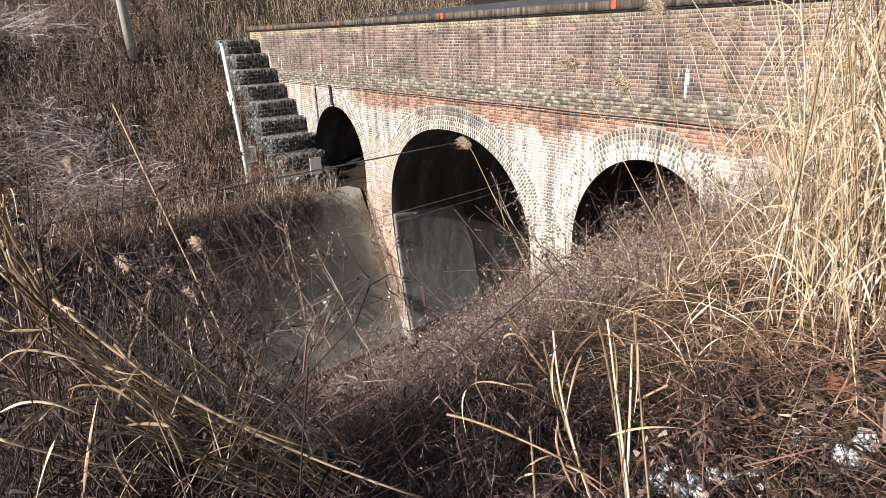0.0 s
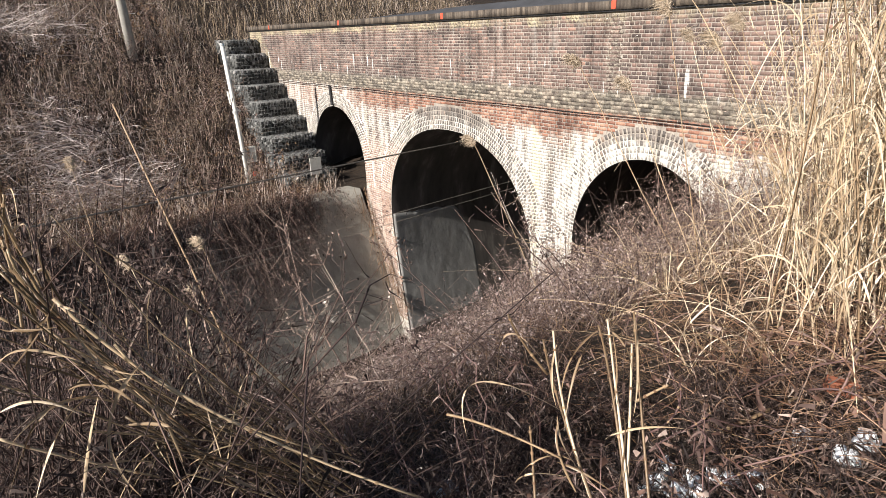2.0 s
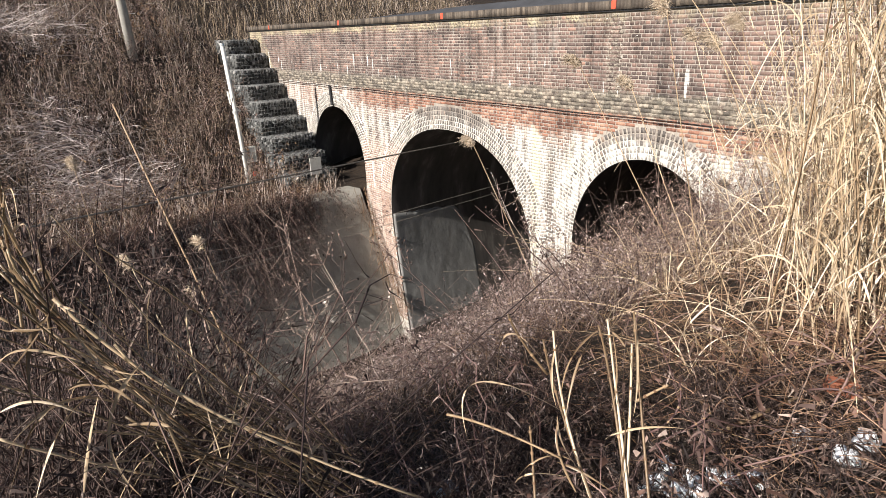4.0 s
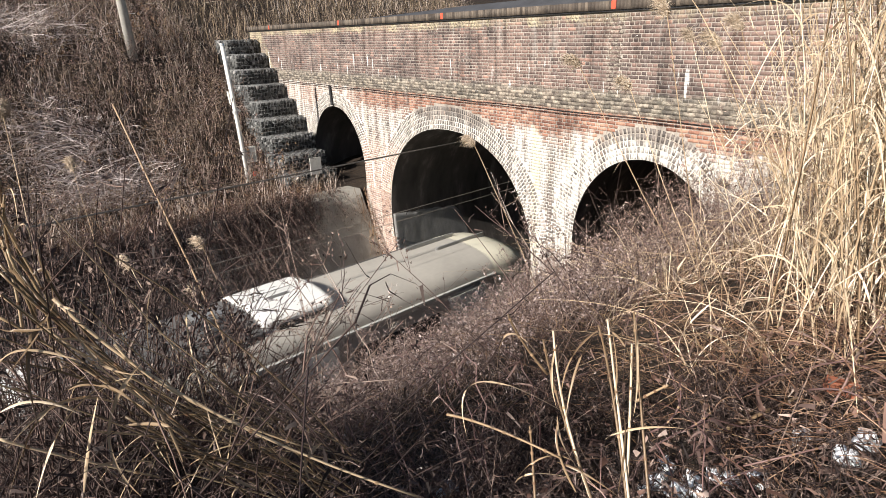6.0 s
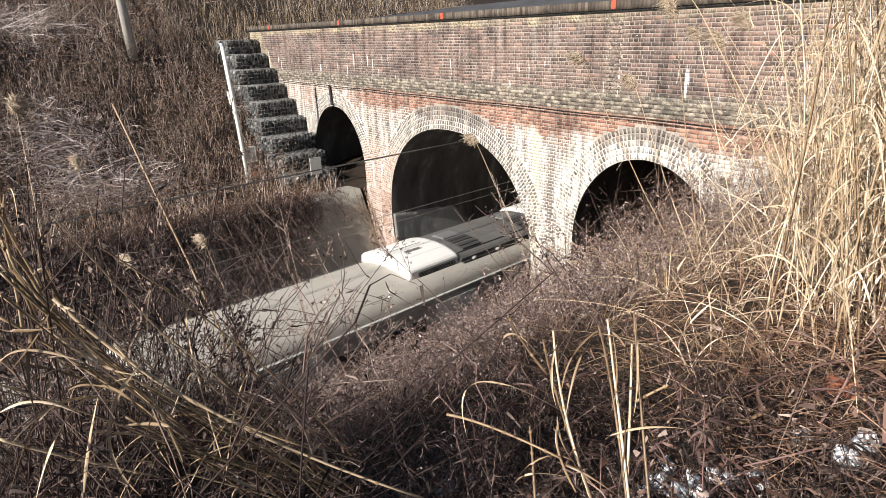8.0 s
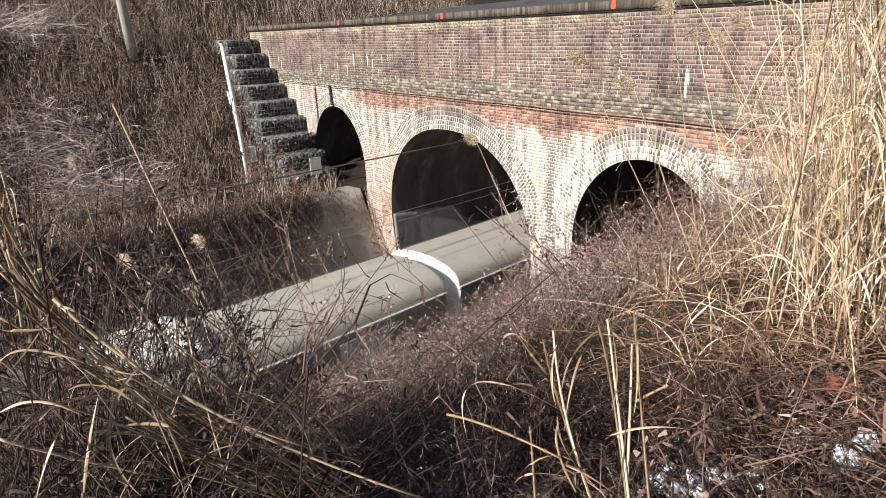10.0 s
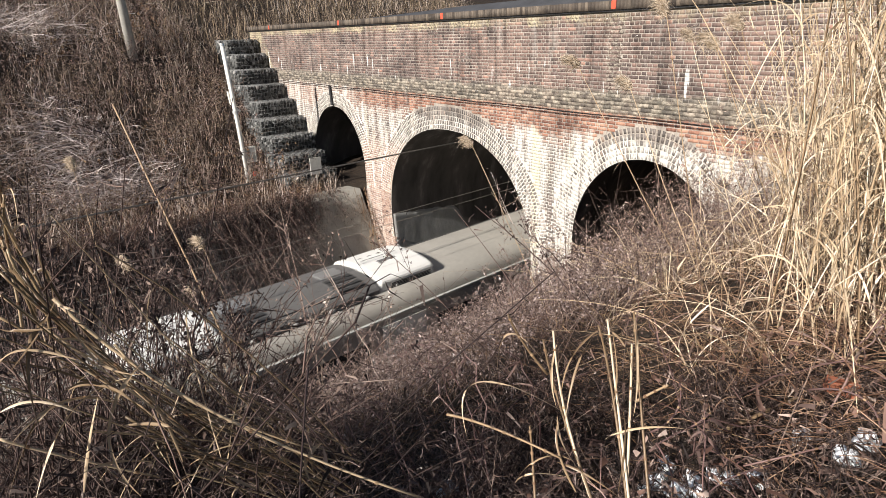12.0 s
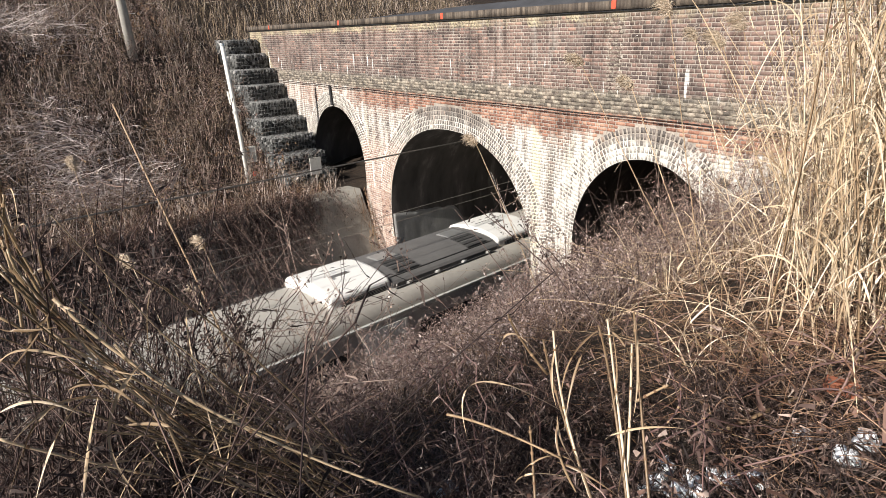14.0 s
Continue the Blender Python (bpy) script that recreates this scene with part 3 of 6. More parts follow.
def build_bricks():
    """English bond on the face: courses of stretchers and headers by turns, joints 10 mm."""
    c, h = [], []
    near = {True: [], False: []}
    k0 = int(0.5 / 0.07)
    for k in range(k0, 136):
        z = 0.07 * k + 0.035
        if z > COPE - 0.02 or 7.69 < z < 8.0:
            continue
        head = k % 2 == 0
        pitch = 0.1075 if head else 0.215
        x = X0 + 0.05
        while x < 13.2:
            x += pitch
            if z < 5.0 and not (-4.6 < x < -2.0 or 2.9 < x < 4.7):
                continue
            if z < 7.4 and x > 9.5:
                continue
            if any(in_ring(a, x, z, a["rings"] * 0.118 + 0.03 if z > 4.6 else 0.05) for a in ARCHES):
                continue
            proud = 0.0008 + 0.0015 * random.random()
            if 5.16 < x < 5.54 and z > 8.0:
                proud += 0.012
            if 5.7 < x < 8.3 and 8.1 < z < 9.25:
                near[head].append((x, z, proud))
                continue
            c.append((x, 0.02 - proud, z))
            h.append((pitch / 2 - 0.0052 - 0.003 * random.random(), 0.02, 0.0298 - 0.0022 * random.random()))
    v, f = boxes(c, h, True)
    ob = arrays("brickwork", v, f, M_BRICK, bridge, "courses of dark red weathered bricks")
    tagged(ob, kind="stuff")
    for a in ARCHES:
        pts = []
        for sgn in (-1, 1):
            zz = [z for z in np.linspace(a["z0"] - 0.45, a["zc"], 400)]
            col = [(a["c"] + sgn * half_width(a, z), z) for z in zz]
            pts = pts + col if sgn < 0 else pts + col[::-1]
        pts = np.array(pts)
        d = np.concatenate([[0], np.cumsum(np.linalg.norm(np.diff(pts, axis=0), axis=1))])
        vs, n = [], 0
        for r in range(a["rings"]):
            m = int(d[-1] * (1 + 0.04 * r) / 0.078)
            for j in range(m):
                q = (j + (0.5 if r % 2 else 0)) / m * d[-1]
                e = 0.01
                p0 = np.array([np.interp(q, d, pts[:, 0]), np.interp(q, d, pts[:, 1])])
                pa = np.array([np.interp(q - e, d, pts[:, 0]), np.interp(q - e, d, pts[:, 1])])
                pb = np.array([np.interp(q + e, d, pts[:, 0]), np.interp(q + e, d, pts[:, 1])])
                t = (pb - pa) / (np.linalg.norm(pb - pa) + 1e-9)
                nrm = np.array([-t[1], t[0]])
                inner, outer = p0 + nrm * (0.118 * r + 0.008), p0 + nrm * (0.118 * r + 0.109)
                w0, w1 = 0.0268, 0.0300
                y = -0.001 - 0.002 * random.random()
                quad = [inner - t * w0, inner + t * w0, outer + t * w1, outer - t * w1]
                vs += [(q_[0], y, q_[1]) for q_ in quad] + [(q_[0], 0.02, q_[1]) for q_ in quad]
                n += 1
        f = np.array([(0, 1, 2, 3), (0, 4, 5, 1), (1, 5, 6, 2), (2, 6, 7, 3), (3, 7, 4, 0)])
        f = (f[None] + 8 * np.arange(n)[:, None, None]).reshape(-1, 4)
        ob = arrays("arch_ring", vs, f, M_RING, bridge, "rings of brick on edge with pale joints")
        tagged(ob, kind="stuff")
    # string course: four corbelled courses
    c, h = [], []
    for k, out in enumerate((0.008, 0.015, 0.020, 0.013)):
        z = 7.695 + 0.075 * k + 0.0375
        x = X0 + 2.3
        while x < 13.4:
            w = 0.1075 if k in (0, 2) else 0.215
            c.append((x, 0.05 - out + 0.004 * random.random(), z))
            h.append((w / 2 - 0.005, 0.05, 0.0335))
            x += w
    ob = arrays("string_course", *boxes(c, h, True), M_BRICK, bridge, "projecting string course, grey-green with growth")
    tagged(ob, kind="stuff")
    # coping of bricks on edge
    c, h = [], []
    x = X0
    while x < X1:
        w = 0.076 + 0.006 * random.random()
        c.append((x + w / 2, 0.15, COPE + 0.085 + 0.006 * random.random()))
        h.append((w / 2 - 0.010, 0.24 + 0.008 * random.random(), 0.075))
        x += w
    ob = arrays("coping", *boxes(c, h), M_COPING, bridge, "coping of upright grey-brown bricks")
    tagged(ob, kind="stuff")
    # added black strip that draws the shade line below the coping
    part("shade_strip", box((X0, -0.055, COPE - 0.02), (X1, 0.37, COPE + 0.008)), M_BLACK, bridge, "black strip standing in for shade under the coping")
    bm = bmesh.new()
    lo, hi = [], []
    for x, t in ((-8.0, 0.0), (-4.0, 0.10), (0.0, 0.20), (6.0, 0.26), (X1, 0.28)):
        lo.append((bm.verts.new((x, 0.36, COPE + 0.10)), bm.verts.new((x, 0.9, COPE + 0.14 + t)), bm.verts.new((x, 2.2, COPE + 0.14 + t)), bm.verts.new((x, 2.2, COPE - 0.1))))
    for u, w in zip(lo, lo[1:]):
        for k in range(3):
            bm.faces.new((u[k], w[k], w[k + 1], u[k + 1]))
    part("capping", bm, M_TAR, bridge, "dark bitumen capping behind the coping")
    # red marker blocks on the coping joints
    for x in (-11.0, -5.24, 0.19, 5.34, 10.5):
        bm = box((x - 0.05, -0.10, COPE + 0.02), (x + 0.05, 0.2, COPE + 0.165), 0.012)
        part("marker_block", bm, M_RED, bridge, "red painted marker block")
    # drain pipe over the far arch
    part("drain_pipe", tube([(-6.32, -0.05, 7.66), (-6.25, -0.05, 7.02)], 0.045), M_BLACK, bridge, "black drain pipe")
    return near


NEAR_BRICKS = build_bricks()


def build_lining():
    """Mortar lining on the foot of the side wall inside the middle arch."""
    a = ARCHES[1]
    bm = bmesh.new()
    rows = []
    for k in range(37):
        y = 0.05 + 3.35 * k / 36
        top = 3.95 - 0.10 * y + 0.05 * noise.noise((y * 3, 0, 2)) - 1.6 * max(0.0, (y - 2.5) / 0.9) ** 2
        row = []
        for j in range(31):
            z = 0.2 + (top - 0.2) * j / 30
            x = a["c"] - half_width(a, z) + 0.035 + 0.005 * noise.noise((y * 2.5, z * 2.5, 3)) + 0.009 * noise.noise((y * 9, z * 14, 8))
            row.append(bm.verts.new(Vector((x, 0, z)) + ALONG * (y / ALONG.y)))
        x = a["c"] - half_width(a, top) - 0.06
        row.append(bm.verts.new(Vector((x, 0, top + 0.01)) + ALONG * (y / ALONG.y)))
        rows.append(row)
    for u, w in zip(rows, rows[1:]):
        for j in range(31):
            bm.faces.new((u[j], u[j + 1], w[j + 1], w[j]))
    for row in (rows[0], rows[-1]):
        q = [bm.verts.new(v.co - Vector((0.2, 0, 0))) for v in row]
        for j in range(31):
            bm.faces.new((row[j], row[j + 1], q[j + 1], q[j]))
    part("lining", bm, M_LINING, bridge, "rough grey mortar lining", smooth=True)


build_lining()


def build_cables():
    """Two black cables clipped under the string course."""
    for k, (dz, r) in enumerate(((0.0, 0.007), (-0.05, 0.006))):
        ob = part("cable", tube([(-11.2 + 0.9 * j, -0.045, 7.665 + dz + 0.012 * math.sin(j * 1.7 + k)) for j in range(28)], r, None, 6), M_BLACK)
        tagged(ob, "thin black cable clipped under the bridge's string course", "cable", "cables on the bridge")


build_cables()


def build_retaining_wall():
    """The sloping concrete wall of the cutting, with drain holes."""
    wall = empty("retaining_wall")
    tagged(wall, "sloping grey concrete retaining wall, stained and overgrown with vines", "retaining wall", kind="structure")
    bm = bmesh.new()
    rows = []
    for k in range(0, 61):
        s = 0.45 - 0.55 * k
        row = [bm.verts.new(at(-5.0, s, 4.44)), bm.verts.new(at(-4.28, s, 4.46))]
        for j in range(1, 13):
            u = j / 12
            o, z = -4.22 + 2.17 * u, 4.40 - 4.75 * u
            b = 0.035 * noise.noise((s * 0.7, z * 0.9, 1.0)) + 0.012 * noise.noise((s * 3, z * 3, 5.0))
            row.append(bm.verts.new(at(o + b, s, z)))
        rows.append(row)
    for u, w in zip(rows, rows[1:]):
        for j in range(13):
            bm.faces.new((u[j], w[j], w[j + 1], u[j + 1]))
    part("facing", bm, M_CONCRETE, wall, smooth=True)
    for s, u in ((-1.1, 0.36), (-0.75, 0.52), (-2.9, 0.4), (-2.5, 0.6), (-4.6, 0.45)):
        o, z = -4.22 + 2.17 * u, 4.40 - 4.75 * u
        c = at(o, s, z)
        part("drain_hole", tube([c - ACROSS * 0.1, c + ACROSS * 0.035], 0.035, None, 10), M_BLACK, wall, "black weep pipe")


build_retaining_wall()

# ------------------------------------------------------------------ gabion steps


def build_gabions():
    ico = bmesh.new()
    bmesh.ops.create_icosphere(ico, subdivisions=1, radius=1)
    sv = np.array([v.co[:] for v in ico.verts])
    sf = np.array([[v.index for v in f.verts] for f in ico.faces])
    ico.free()
    for k in range(9):
        x1, top = -12.4 + 0.76 * k, 9.18 - 0.54 * k
        x0, y0, y1, low = x1 - 1.15, -1.4 - 0.07 * k + 0.1 * math.sin(k * 2.1), -0.03, top - 0.56
        g = empty("gabion", Matrix.Translation((x1, y1, low)) @ Matrix.Rotation(PHI, 4, "Z"))
        tagged(g, "wire gabion basket filled with dark grey stones", "gabion", "gabion steps beside the bridge")
        n = 330
        face = rng.random(n)
        p = np.stack([rng.uniform(-1.1, -0.05, n), rng.uniform(y0 - y1 + 0.05, -0.05, n), rng.uniform(0.04, 0.5, n)], 1)
        p[face < 0.45, 0] = -0.06
        p[(face >= 0.45) & (face < 0.8), 2] = 0.49
        p[(face >= 0.8), 1] = y0 - y1 + 0.07
        r = rng.uniform(0.045, 0.095, n)
        q = sv[None] * r[:, None, None] * rng.uniform(0.65, 1.25, (n, 1, 3)) * rng.uniform(0.8, 1.15, (n, len(sv), 1))
        v = (p[:, None] + q).reshape(-1, 3)
        f = (sf[None] + len(sv) * np.arange(n)[:, None, None]).reshape(-1, 3)
        ob = arrays("stone_fill", v, f, M_STONE, g)
        tagged(ob, kind="stuff")
        c, h = [], []
        t = 0.004
        for y in np.arange(y0 - y1, 0.01, 0.13):
            c += [(0.0, y, 0.28), (-0.55, y, 0.565)]
            h += [(t, t, 0.28), (0.55, t, t)]
        for z in np.arange(0.03, 0.58, 0.13):
            c.append((0.0, (y0 - y1) / 2, z))
            h.append((t, (y1 - y0) / 2, t))
        for x in np.arange(-1.1, 0.01, 0.13):
            c += [(x, (y0 - y1) / 2, 0.565), (x, y0 - y1, 0.28)]
            h += [(t, (y1 - y0) / 2, t), (t, t, 0.28)]
        arrays("wire_basket", *boxes(c, h), M_NET, g, "galvanised wire mesh")
        core = box((-1.05, y0 - y1 + 0.12, -0.3), (-0.12, 0.0, 0.44))
        part("core", core, M_STONE, g)


build_gabions()

# ------------------------------------------------------------------ poles, signs and wires


def build_poles():
    base = Vector((-7.25, -2.85, 4.35))
    pole = empty("white_pole", Matrix.Translation(base))
    tagged(pole, "slim white-coated steel pole on the ledge of the cutting", "pole")
    part("shaft", tube([(0, 0, -0.4), (0, -0.12, 2.1), (0, -0.28, 4.72)], 0.07, 0.06, 12), M_POLE, pole, smooth=True)
    part("cap", tube([(0, -0.28, 4.71), (0, -0.285, 4.77)], 0.078, 0.05, 12), M_GALV, pole)
    for z, y in ((2.6, -0.15), (1.35, -0.075)):
        part("clamp", tube([(0, y, z), (0, y - 0.01, z + 0.09)], 0.088, 0.088, 12), M_GALV, pole, "galvanised band")
    part("conduit", tube([(-0.02, 0.02, 2.65), (-0.14, -0.22, 2.9), (-0.16, -0.26, 3.3)], 0.035, 0.035, 8), M_POLE, pole)
    s = empty("sign_post", Matrix.Translation((-8.0, -2.45, 4.72)))
    tagged(s, "small blank notice plate in a grey frame on a post", "sign")
    part("post", tube([(0, 0, -0.3), (0, 0, 0.5)], 0.02), M_GALV, s)
    part("plate", box((-0.02, -0.16, 0.5), (0.02, 0.16, 0.96), 0.008), M_SIGN, s)
    bm = bmesh.new()
    for lo, hi in (((-0.03, -0.19, 0.46), (0.03, -0.16, 1.0)), ((-0.03, 0.16, 0.46), (0.03, 0.19, 1.0)), ((-0.03, -0.16, 0.96), (0.03, 0.16, 1.0)), ((-0.03, -0.16, 0.46), (0.03, 0.16, 0.5))):
        add_box(bm, lo, hi)
    part("frame", bm, M_POLE, s)
    r = part("warning_tag", box((-0.05, -0.09, 0.0), (0.03, 0.09, 0.34), 0.02), M_RED)
    r.matrix_world = pose(-7.55, -2.5, 4.6, 0, 0, 20)
    tagged(r, "small faded red tag beside the white pole", "tag")
    s = empty("marker_plate", Matrix.Translation((-5.95, -1.0, 4.45)))
    tagged(s, "grey rectangular marker plate on a thin steel stake", "sign")
    part("stake", tube([(0, 0, -0.3), (0, 0, 0.75)], 0.022), M_GALV, s)
    part("plate", box((-0.012, -0.2, 0.42), (0.03, 0.2, 0.98), 0.006), M_SIGN, s)
    u = empty("utility_pole", Matrix.Translation((-13.1, -4.62, 8.6)))
    tagged(u, "weathered grey concrete utility pole on the grassy hillside", "utility pole")
    part("shaft", tube([(0, 0, -0.6), (0.0, -0.1, 3.0), (0.0, -0.3, 8.0)], 0.175, 0.13, 16), M_OLDCON, u, smooth=True)
    part("step_bolt", tube([(0.0, 0.1, 1.6), (0.15, 0.3, 1.62)], 0.012), M_GALV, u)
    t = part("white_box", box((-0.15, -0.25, 0), (0.15, 0.25, 0.4), 0.02), M_SIGN)
    t.matrix_world = pose(-18.0, -1.0, 10.75)
    tagged(t, "small pale box half hidden in the hillside grass", "box")


build_poles()


def wire(name, o, z0, sag, r, material, label, s0=-40, s1=11.5):
    pts = []
    for k in range(40):
        u = k / 39
        s = s0 + (s1 - s0) * u
        pts.append(at(o, s, z0 + sag * ((s - 1.0) / 40) ** 2))
    ob = part(name, tube(pts, r, None, 6), material)
    tagged(ob, label, "overhead wire", "overhead wires")


wire("messenger_wire", LINE - 0.1, 6.38, 0.0, 0.017, M_CABLE, "grey stranded messenger wire over the track, running into the arch")
wire("contact_wire", LINE - 0.1, 4.88, 0.0, 0.008, M_WIRE, "thin copper contact wire over the track")
wire("return_wire", LINE + 0.45, 4.86, 0.0, 0.006, M_WIRE, "thin copper wire beside the contact wire")

# ------------------------------------------------------------------ train
CAR, BODY = 20.0, 19.5
ROOF = [(1.40, 3.02), (1.385, 3.13), (1.33, 3.26), (1.21, 3.375), (1.02, 3.465), (0.72, 3.54), (0.36, 3.59), (0.0, 3.605)]
ROOF = ROOF + [(-x, z) for x, z in ROOF[-2::-1]]


def extrude(prof, stations, close=False):
    """Profile points (x, z) run along y; each station: y, scale in x, drop in z."""
    bm = bmesh.new()
    rows = [[bm.verts.new((x * k, y, z - drop * max(0, (z - 1)) / 2.6)) for x, z in prof] for y, k, drop in stations]
    m = len(prof)
    for u, w in zip(rows, rows[1:]):
        for j in range(m if close else m - 1):
            bm.faces.new((u[j], u[(j + 1) % m], w[(j + 1) % m], w[j]))
    return bm, rows


def louvre_panel(x, y0, y1, z0, z1, n):
    bm = bmesh.new()
    for k in range(n):
        z = z0 + (z1 - z0) * (k + 0.5) / n
        add_box(bm, (x - 0.02, y0, z - 0.008), (x + 0.02, y1, z + 0.008))
    return bm


def build_car(head=False, pantograph=False):
    car = empty("train_car")
    label = "commuter train car with grey roof and two white air conditioners"
    if head:
        label = "leading train car with cream nose, grey roof and white air conditioners"
    if pantograph:
        label = "train car with grey roof, white air conditioners and a raised pantograph"
    tagged(car, label, "train car", "cars of the train")
    y0 = -0.05 if head else -0.5
    y1 = -CAR
    nose = 1.5 if head else 0.0
    # body sides
    side = [(1.40, 1.0), (1.475, 1.25), (1.475, 2.5), (1.44, 2.9), (1.405, 3.0)]
    prof = side + [(-x, z) for x, z in reversed(side)]
    st = [(y1, 1, 0), (y0 - nose, 1, 0)]
    bm, rows = extrude(prof, st)
    bm.faces.new([rows[0][k] for k in (0, -1)] + [rows[1][-1], rows[1][0]])
    part("body", bm, M_STEEL, car, "brushed steel side walls")
    # roof skin with two faint ribs
    bm, rows = extrude(ROOF, [(y1, 1, 0), (y0 - nose, 1, 0)])
    part("roof", bm, M_ROOF, car, "grey coated roof", smooth=True)
    ends = [y1] if head else [y1, y0]
    for y in ends:
        bm = bmesh.new()
        loop = [bm.verts.new((x, y, z)) for x, z in prof[:5] + ROOF + prof[5:]]
        bm.faces.new(loop)
        bmesh.ops.remove_doubles(bm, verts=bm.verts, dist=0.001)
        part("end_wall", bm, M_WHITE, car, "white painted end wall")
        s = 1 if y == y0 else -1
        part("gangway", box((-0.5, min(y, y + s * 0.24), 1.05), (0.5, max(y, y + s * 0.24), 2.95), 0.03), M_BLACK, car, "black gangway bellows")
    if head:
        full = prof[:5] + ROOF + prof[5:]
        stn = [(y0 - nose, 1.004, -0.006), (y0 - 1.0, 1.0, 0.01), (y0 - 0.55, 0.985, 0.07), (y0 - 0.22, 0.95, 0.20), (y0 - 0.06, 0.90, 0.40), (y0, 0.84, 0.62)]
        bm, rows = extrude(full, stn)
        bm.faces.new(rows[-1])
        part("nose", bm, M_CREAM, car, "rounded cream nose", smooth=True)
        part("windscreen", box((-1.0, y0 - 0.1, 1.9), (1.0, y0 + 0.02, 2.5), 0.04), M_GLASS, car, "dark windscreen")
        for x in (-0.85, 0.85):
            part("headlight", tube([(x, y0 - 0.12, 1.45), (x, y0 + 0.03, 1.45)], 0.09, 0.08, 12), M_WHITE, car)
        for x in (-0.5, 0.12):
            part("antenna_rail", box((x - 0.025, -2.6 + x, 3.5), (x + 0.025, -0.75 + x, 3.68), 0.01), M_STEEL, car, "steel roof antenna rail")
    for sgn in (-1, 1):
        part("gutter", box((min(sgn * 1.37, sgn * 1.47), y1, 2.98), (max(sgn * 1.37, sgn * 1.47), y0 - nose, 3.035), 0.008), M_SIGN, car, "grey rain gutter")
        if sgn < 0:
            part("roof_rib", box((-0.95, y1 + 0.1, 3.47), (-0.915, y0 - nose - 0.1, 3.505)), M_COVER, car, "dark roof conduit")
        for k in range(4):
            yc = y0 - 2.6 - 4.75 * k
            x = sgn * 1.478
            part("door", box((min(x, x + sgn * 0.012), yc - 0.66, 1.05), (max(x, x + sgn * 0.012), yc + 0.66, 2.85), 0.004), M_WHITE, car)
            if k < 3:
                part("window", box((min(x, x + sgn * 0.008), yc - 3.7, 1.75), (max(x, x + sgn * 0.008), yc - 1.05, 2.6), 0.003), M_GLASS, car)
    # air conditioners: a white casing with a barrel top and dark louvres low on its sides
    barrel = [(0.99, 3.38), (0.99, 3.655), (0.97, 3.70), (0.91, 3.745), (0.76, 3.795), (0.52, 3.85), (0.26, 3.882), (0.0, 3.89)]
    barrel = barrel + [(-x, z) for x, z in barrel[-2::-1]]
    lid = lambda x: 3.89 - 0.12 * x * x - 0.07 * x ** 4
    for f in (6.45, 12.02):
        a0, a1 = -f, -f - 1.68
        bm, rows = extrude(barrel, [(a1, 0.985, 0.025), (a1 + 0.04, 1, 0), (a0 - 0.04, 1, 0), (a0, 0.985, 0.025)])
        bm.faces.new(rows[0])
        bm.faces.new(rows[-1])
        ac = part("air_conditioner", bm, M_WHITE, car, "white air-conditioner casing with a barrel top")
        for sgn in (-1, 1):
            part("louvre", louvre_panel(sgn * 0.985, a1 + 0.28, a0 - 0.1, 3.43, 3.60, 5), M_DARK, ac, "dark louvres")
        bm = bmesh.new()
        for k in range(4):
            yy = a1 + 0.3 + 0.3 * k
            add_box(bm, (-0.33, yy, lid(0.3) - 0.004), (-0.29, yy + 0.1, lid(0.3) + 0.006))
        add_box(bm, (-0.12, a1 + 0.25, lid(0.1) - 0.004), (-0.105, a0 - 0.35, lid(0.1) + 0.007))
        part("lid_slots", bm, M_COVER, ac, "grey slots in the lid")
        bm = bmesh.new()
        add_box(bm, (0.14, a1 + 0.52, lid(0.2) - 0.008), (0.27, a0 - 0.62, lid(0.2) + 0.006))
        add_box(bm, (0.27, a1 + 0.52, lid(0.3) - 0.008), (0.36, a1 + 0.60, lid(0.32) + 0.008))
        part("stencil_mark", bm, M_COVER, ac, "grey stencilled mark")
    # dark equipment cover between the air conditioners
    crown = lambda x: 3.815 - 0.11 * x * x - 0.10 * x ** 8
    cov = [(1.03, 3.40), (1.03, 3.56)] + [(0.98 - 0.14 * k, crown(0.98 - 0.14 * k)) for k in range(15)] + [(-1.03, 3.56), (-1.03, 3.40)]
    bm, rows = extrude(cov, [(-11.95, 1, 0), (-8.2, 1, 0)])
    bm.faces.new(rows[0])
    bm.faces.new(rows[1])
    cover = part("roof_cover", bm, M_COVER, car, "dark grey curved equipment cover", smooth=False)
    for c0 in (-9.2, -11.68):
        for xx in (0.32, 0.70):
            bm = bmesh.new()
            for k in range(9):
                yy, mid = c0 + 0.085 * k, crown(xx)
                slope = -0.22 * xx
                for q in range(2):
                    xa = xx - 0.16 + 0.16 * q
                    za = crown(xa + 0.08)
                    add_box(bm, (xa, yy, za - 0.03), (xa + 0.15, yy + 0.045, za + 0.022))
            part("grille", bm, M_DARK, cover, "black ventilation grille")
        part("hatch", box((-0.42, c0 + 0.05, 3.76), (0.06, c0 + 0.7, crown(0.2) + 0.02), 0.012), M_STEEL, cover, "pale steel roof hatch")
    part("seam", box((0.86, -11.92, 3.60), (0.885, -8.25, crown(0.88) + 0.012)), M_DARK, cover, "dark seam along the cover")
    for k in range(4):
        part("roof_bracket", box((1.02, -8.66 - 0.95 * k, 3.42), (1.10, -8.56 - 0.95 * k, 3.52), 0.01), M_SIGN, car)
    part("roof_pipe", tube([(1.08, -8.36, 3.455), (1.08, -11.9, 3.455)], 0.022), M_DARK, car)
    # running gear
    part("underframe", box((-1.3, y1 + 0.3, 0.65), (1.3, y0 - nose - 0.3, 1.05)), M_DARK, car)
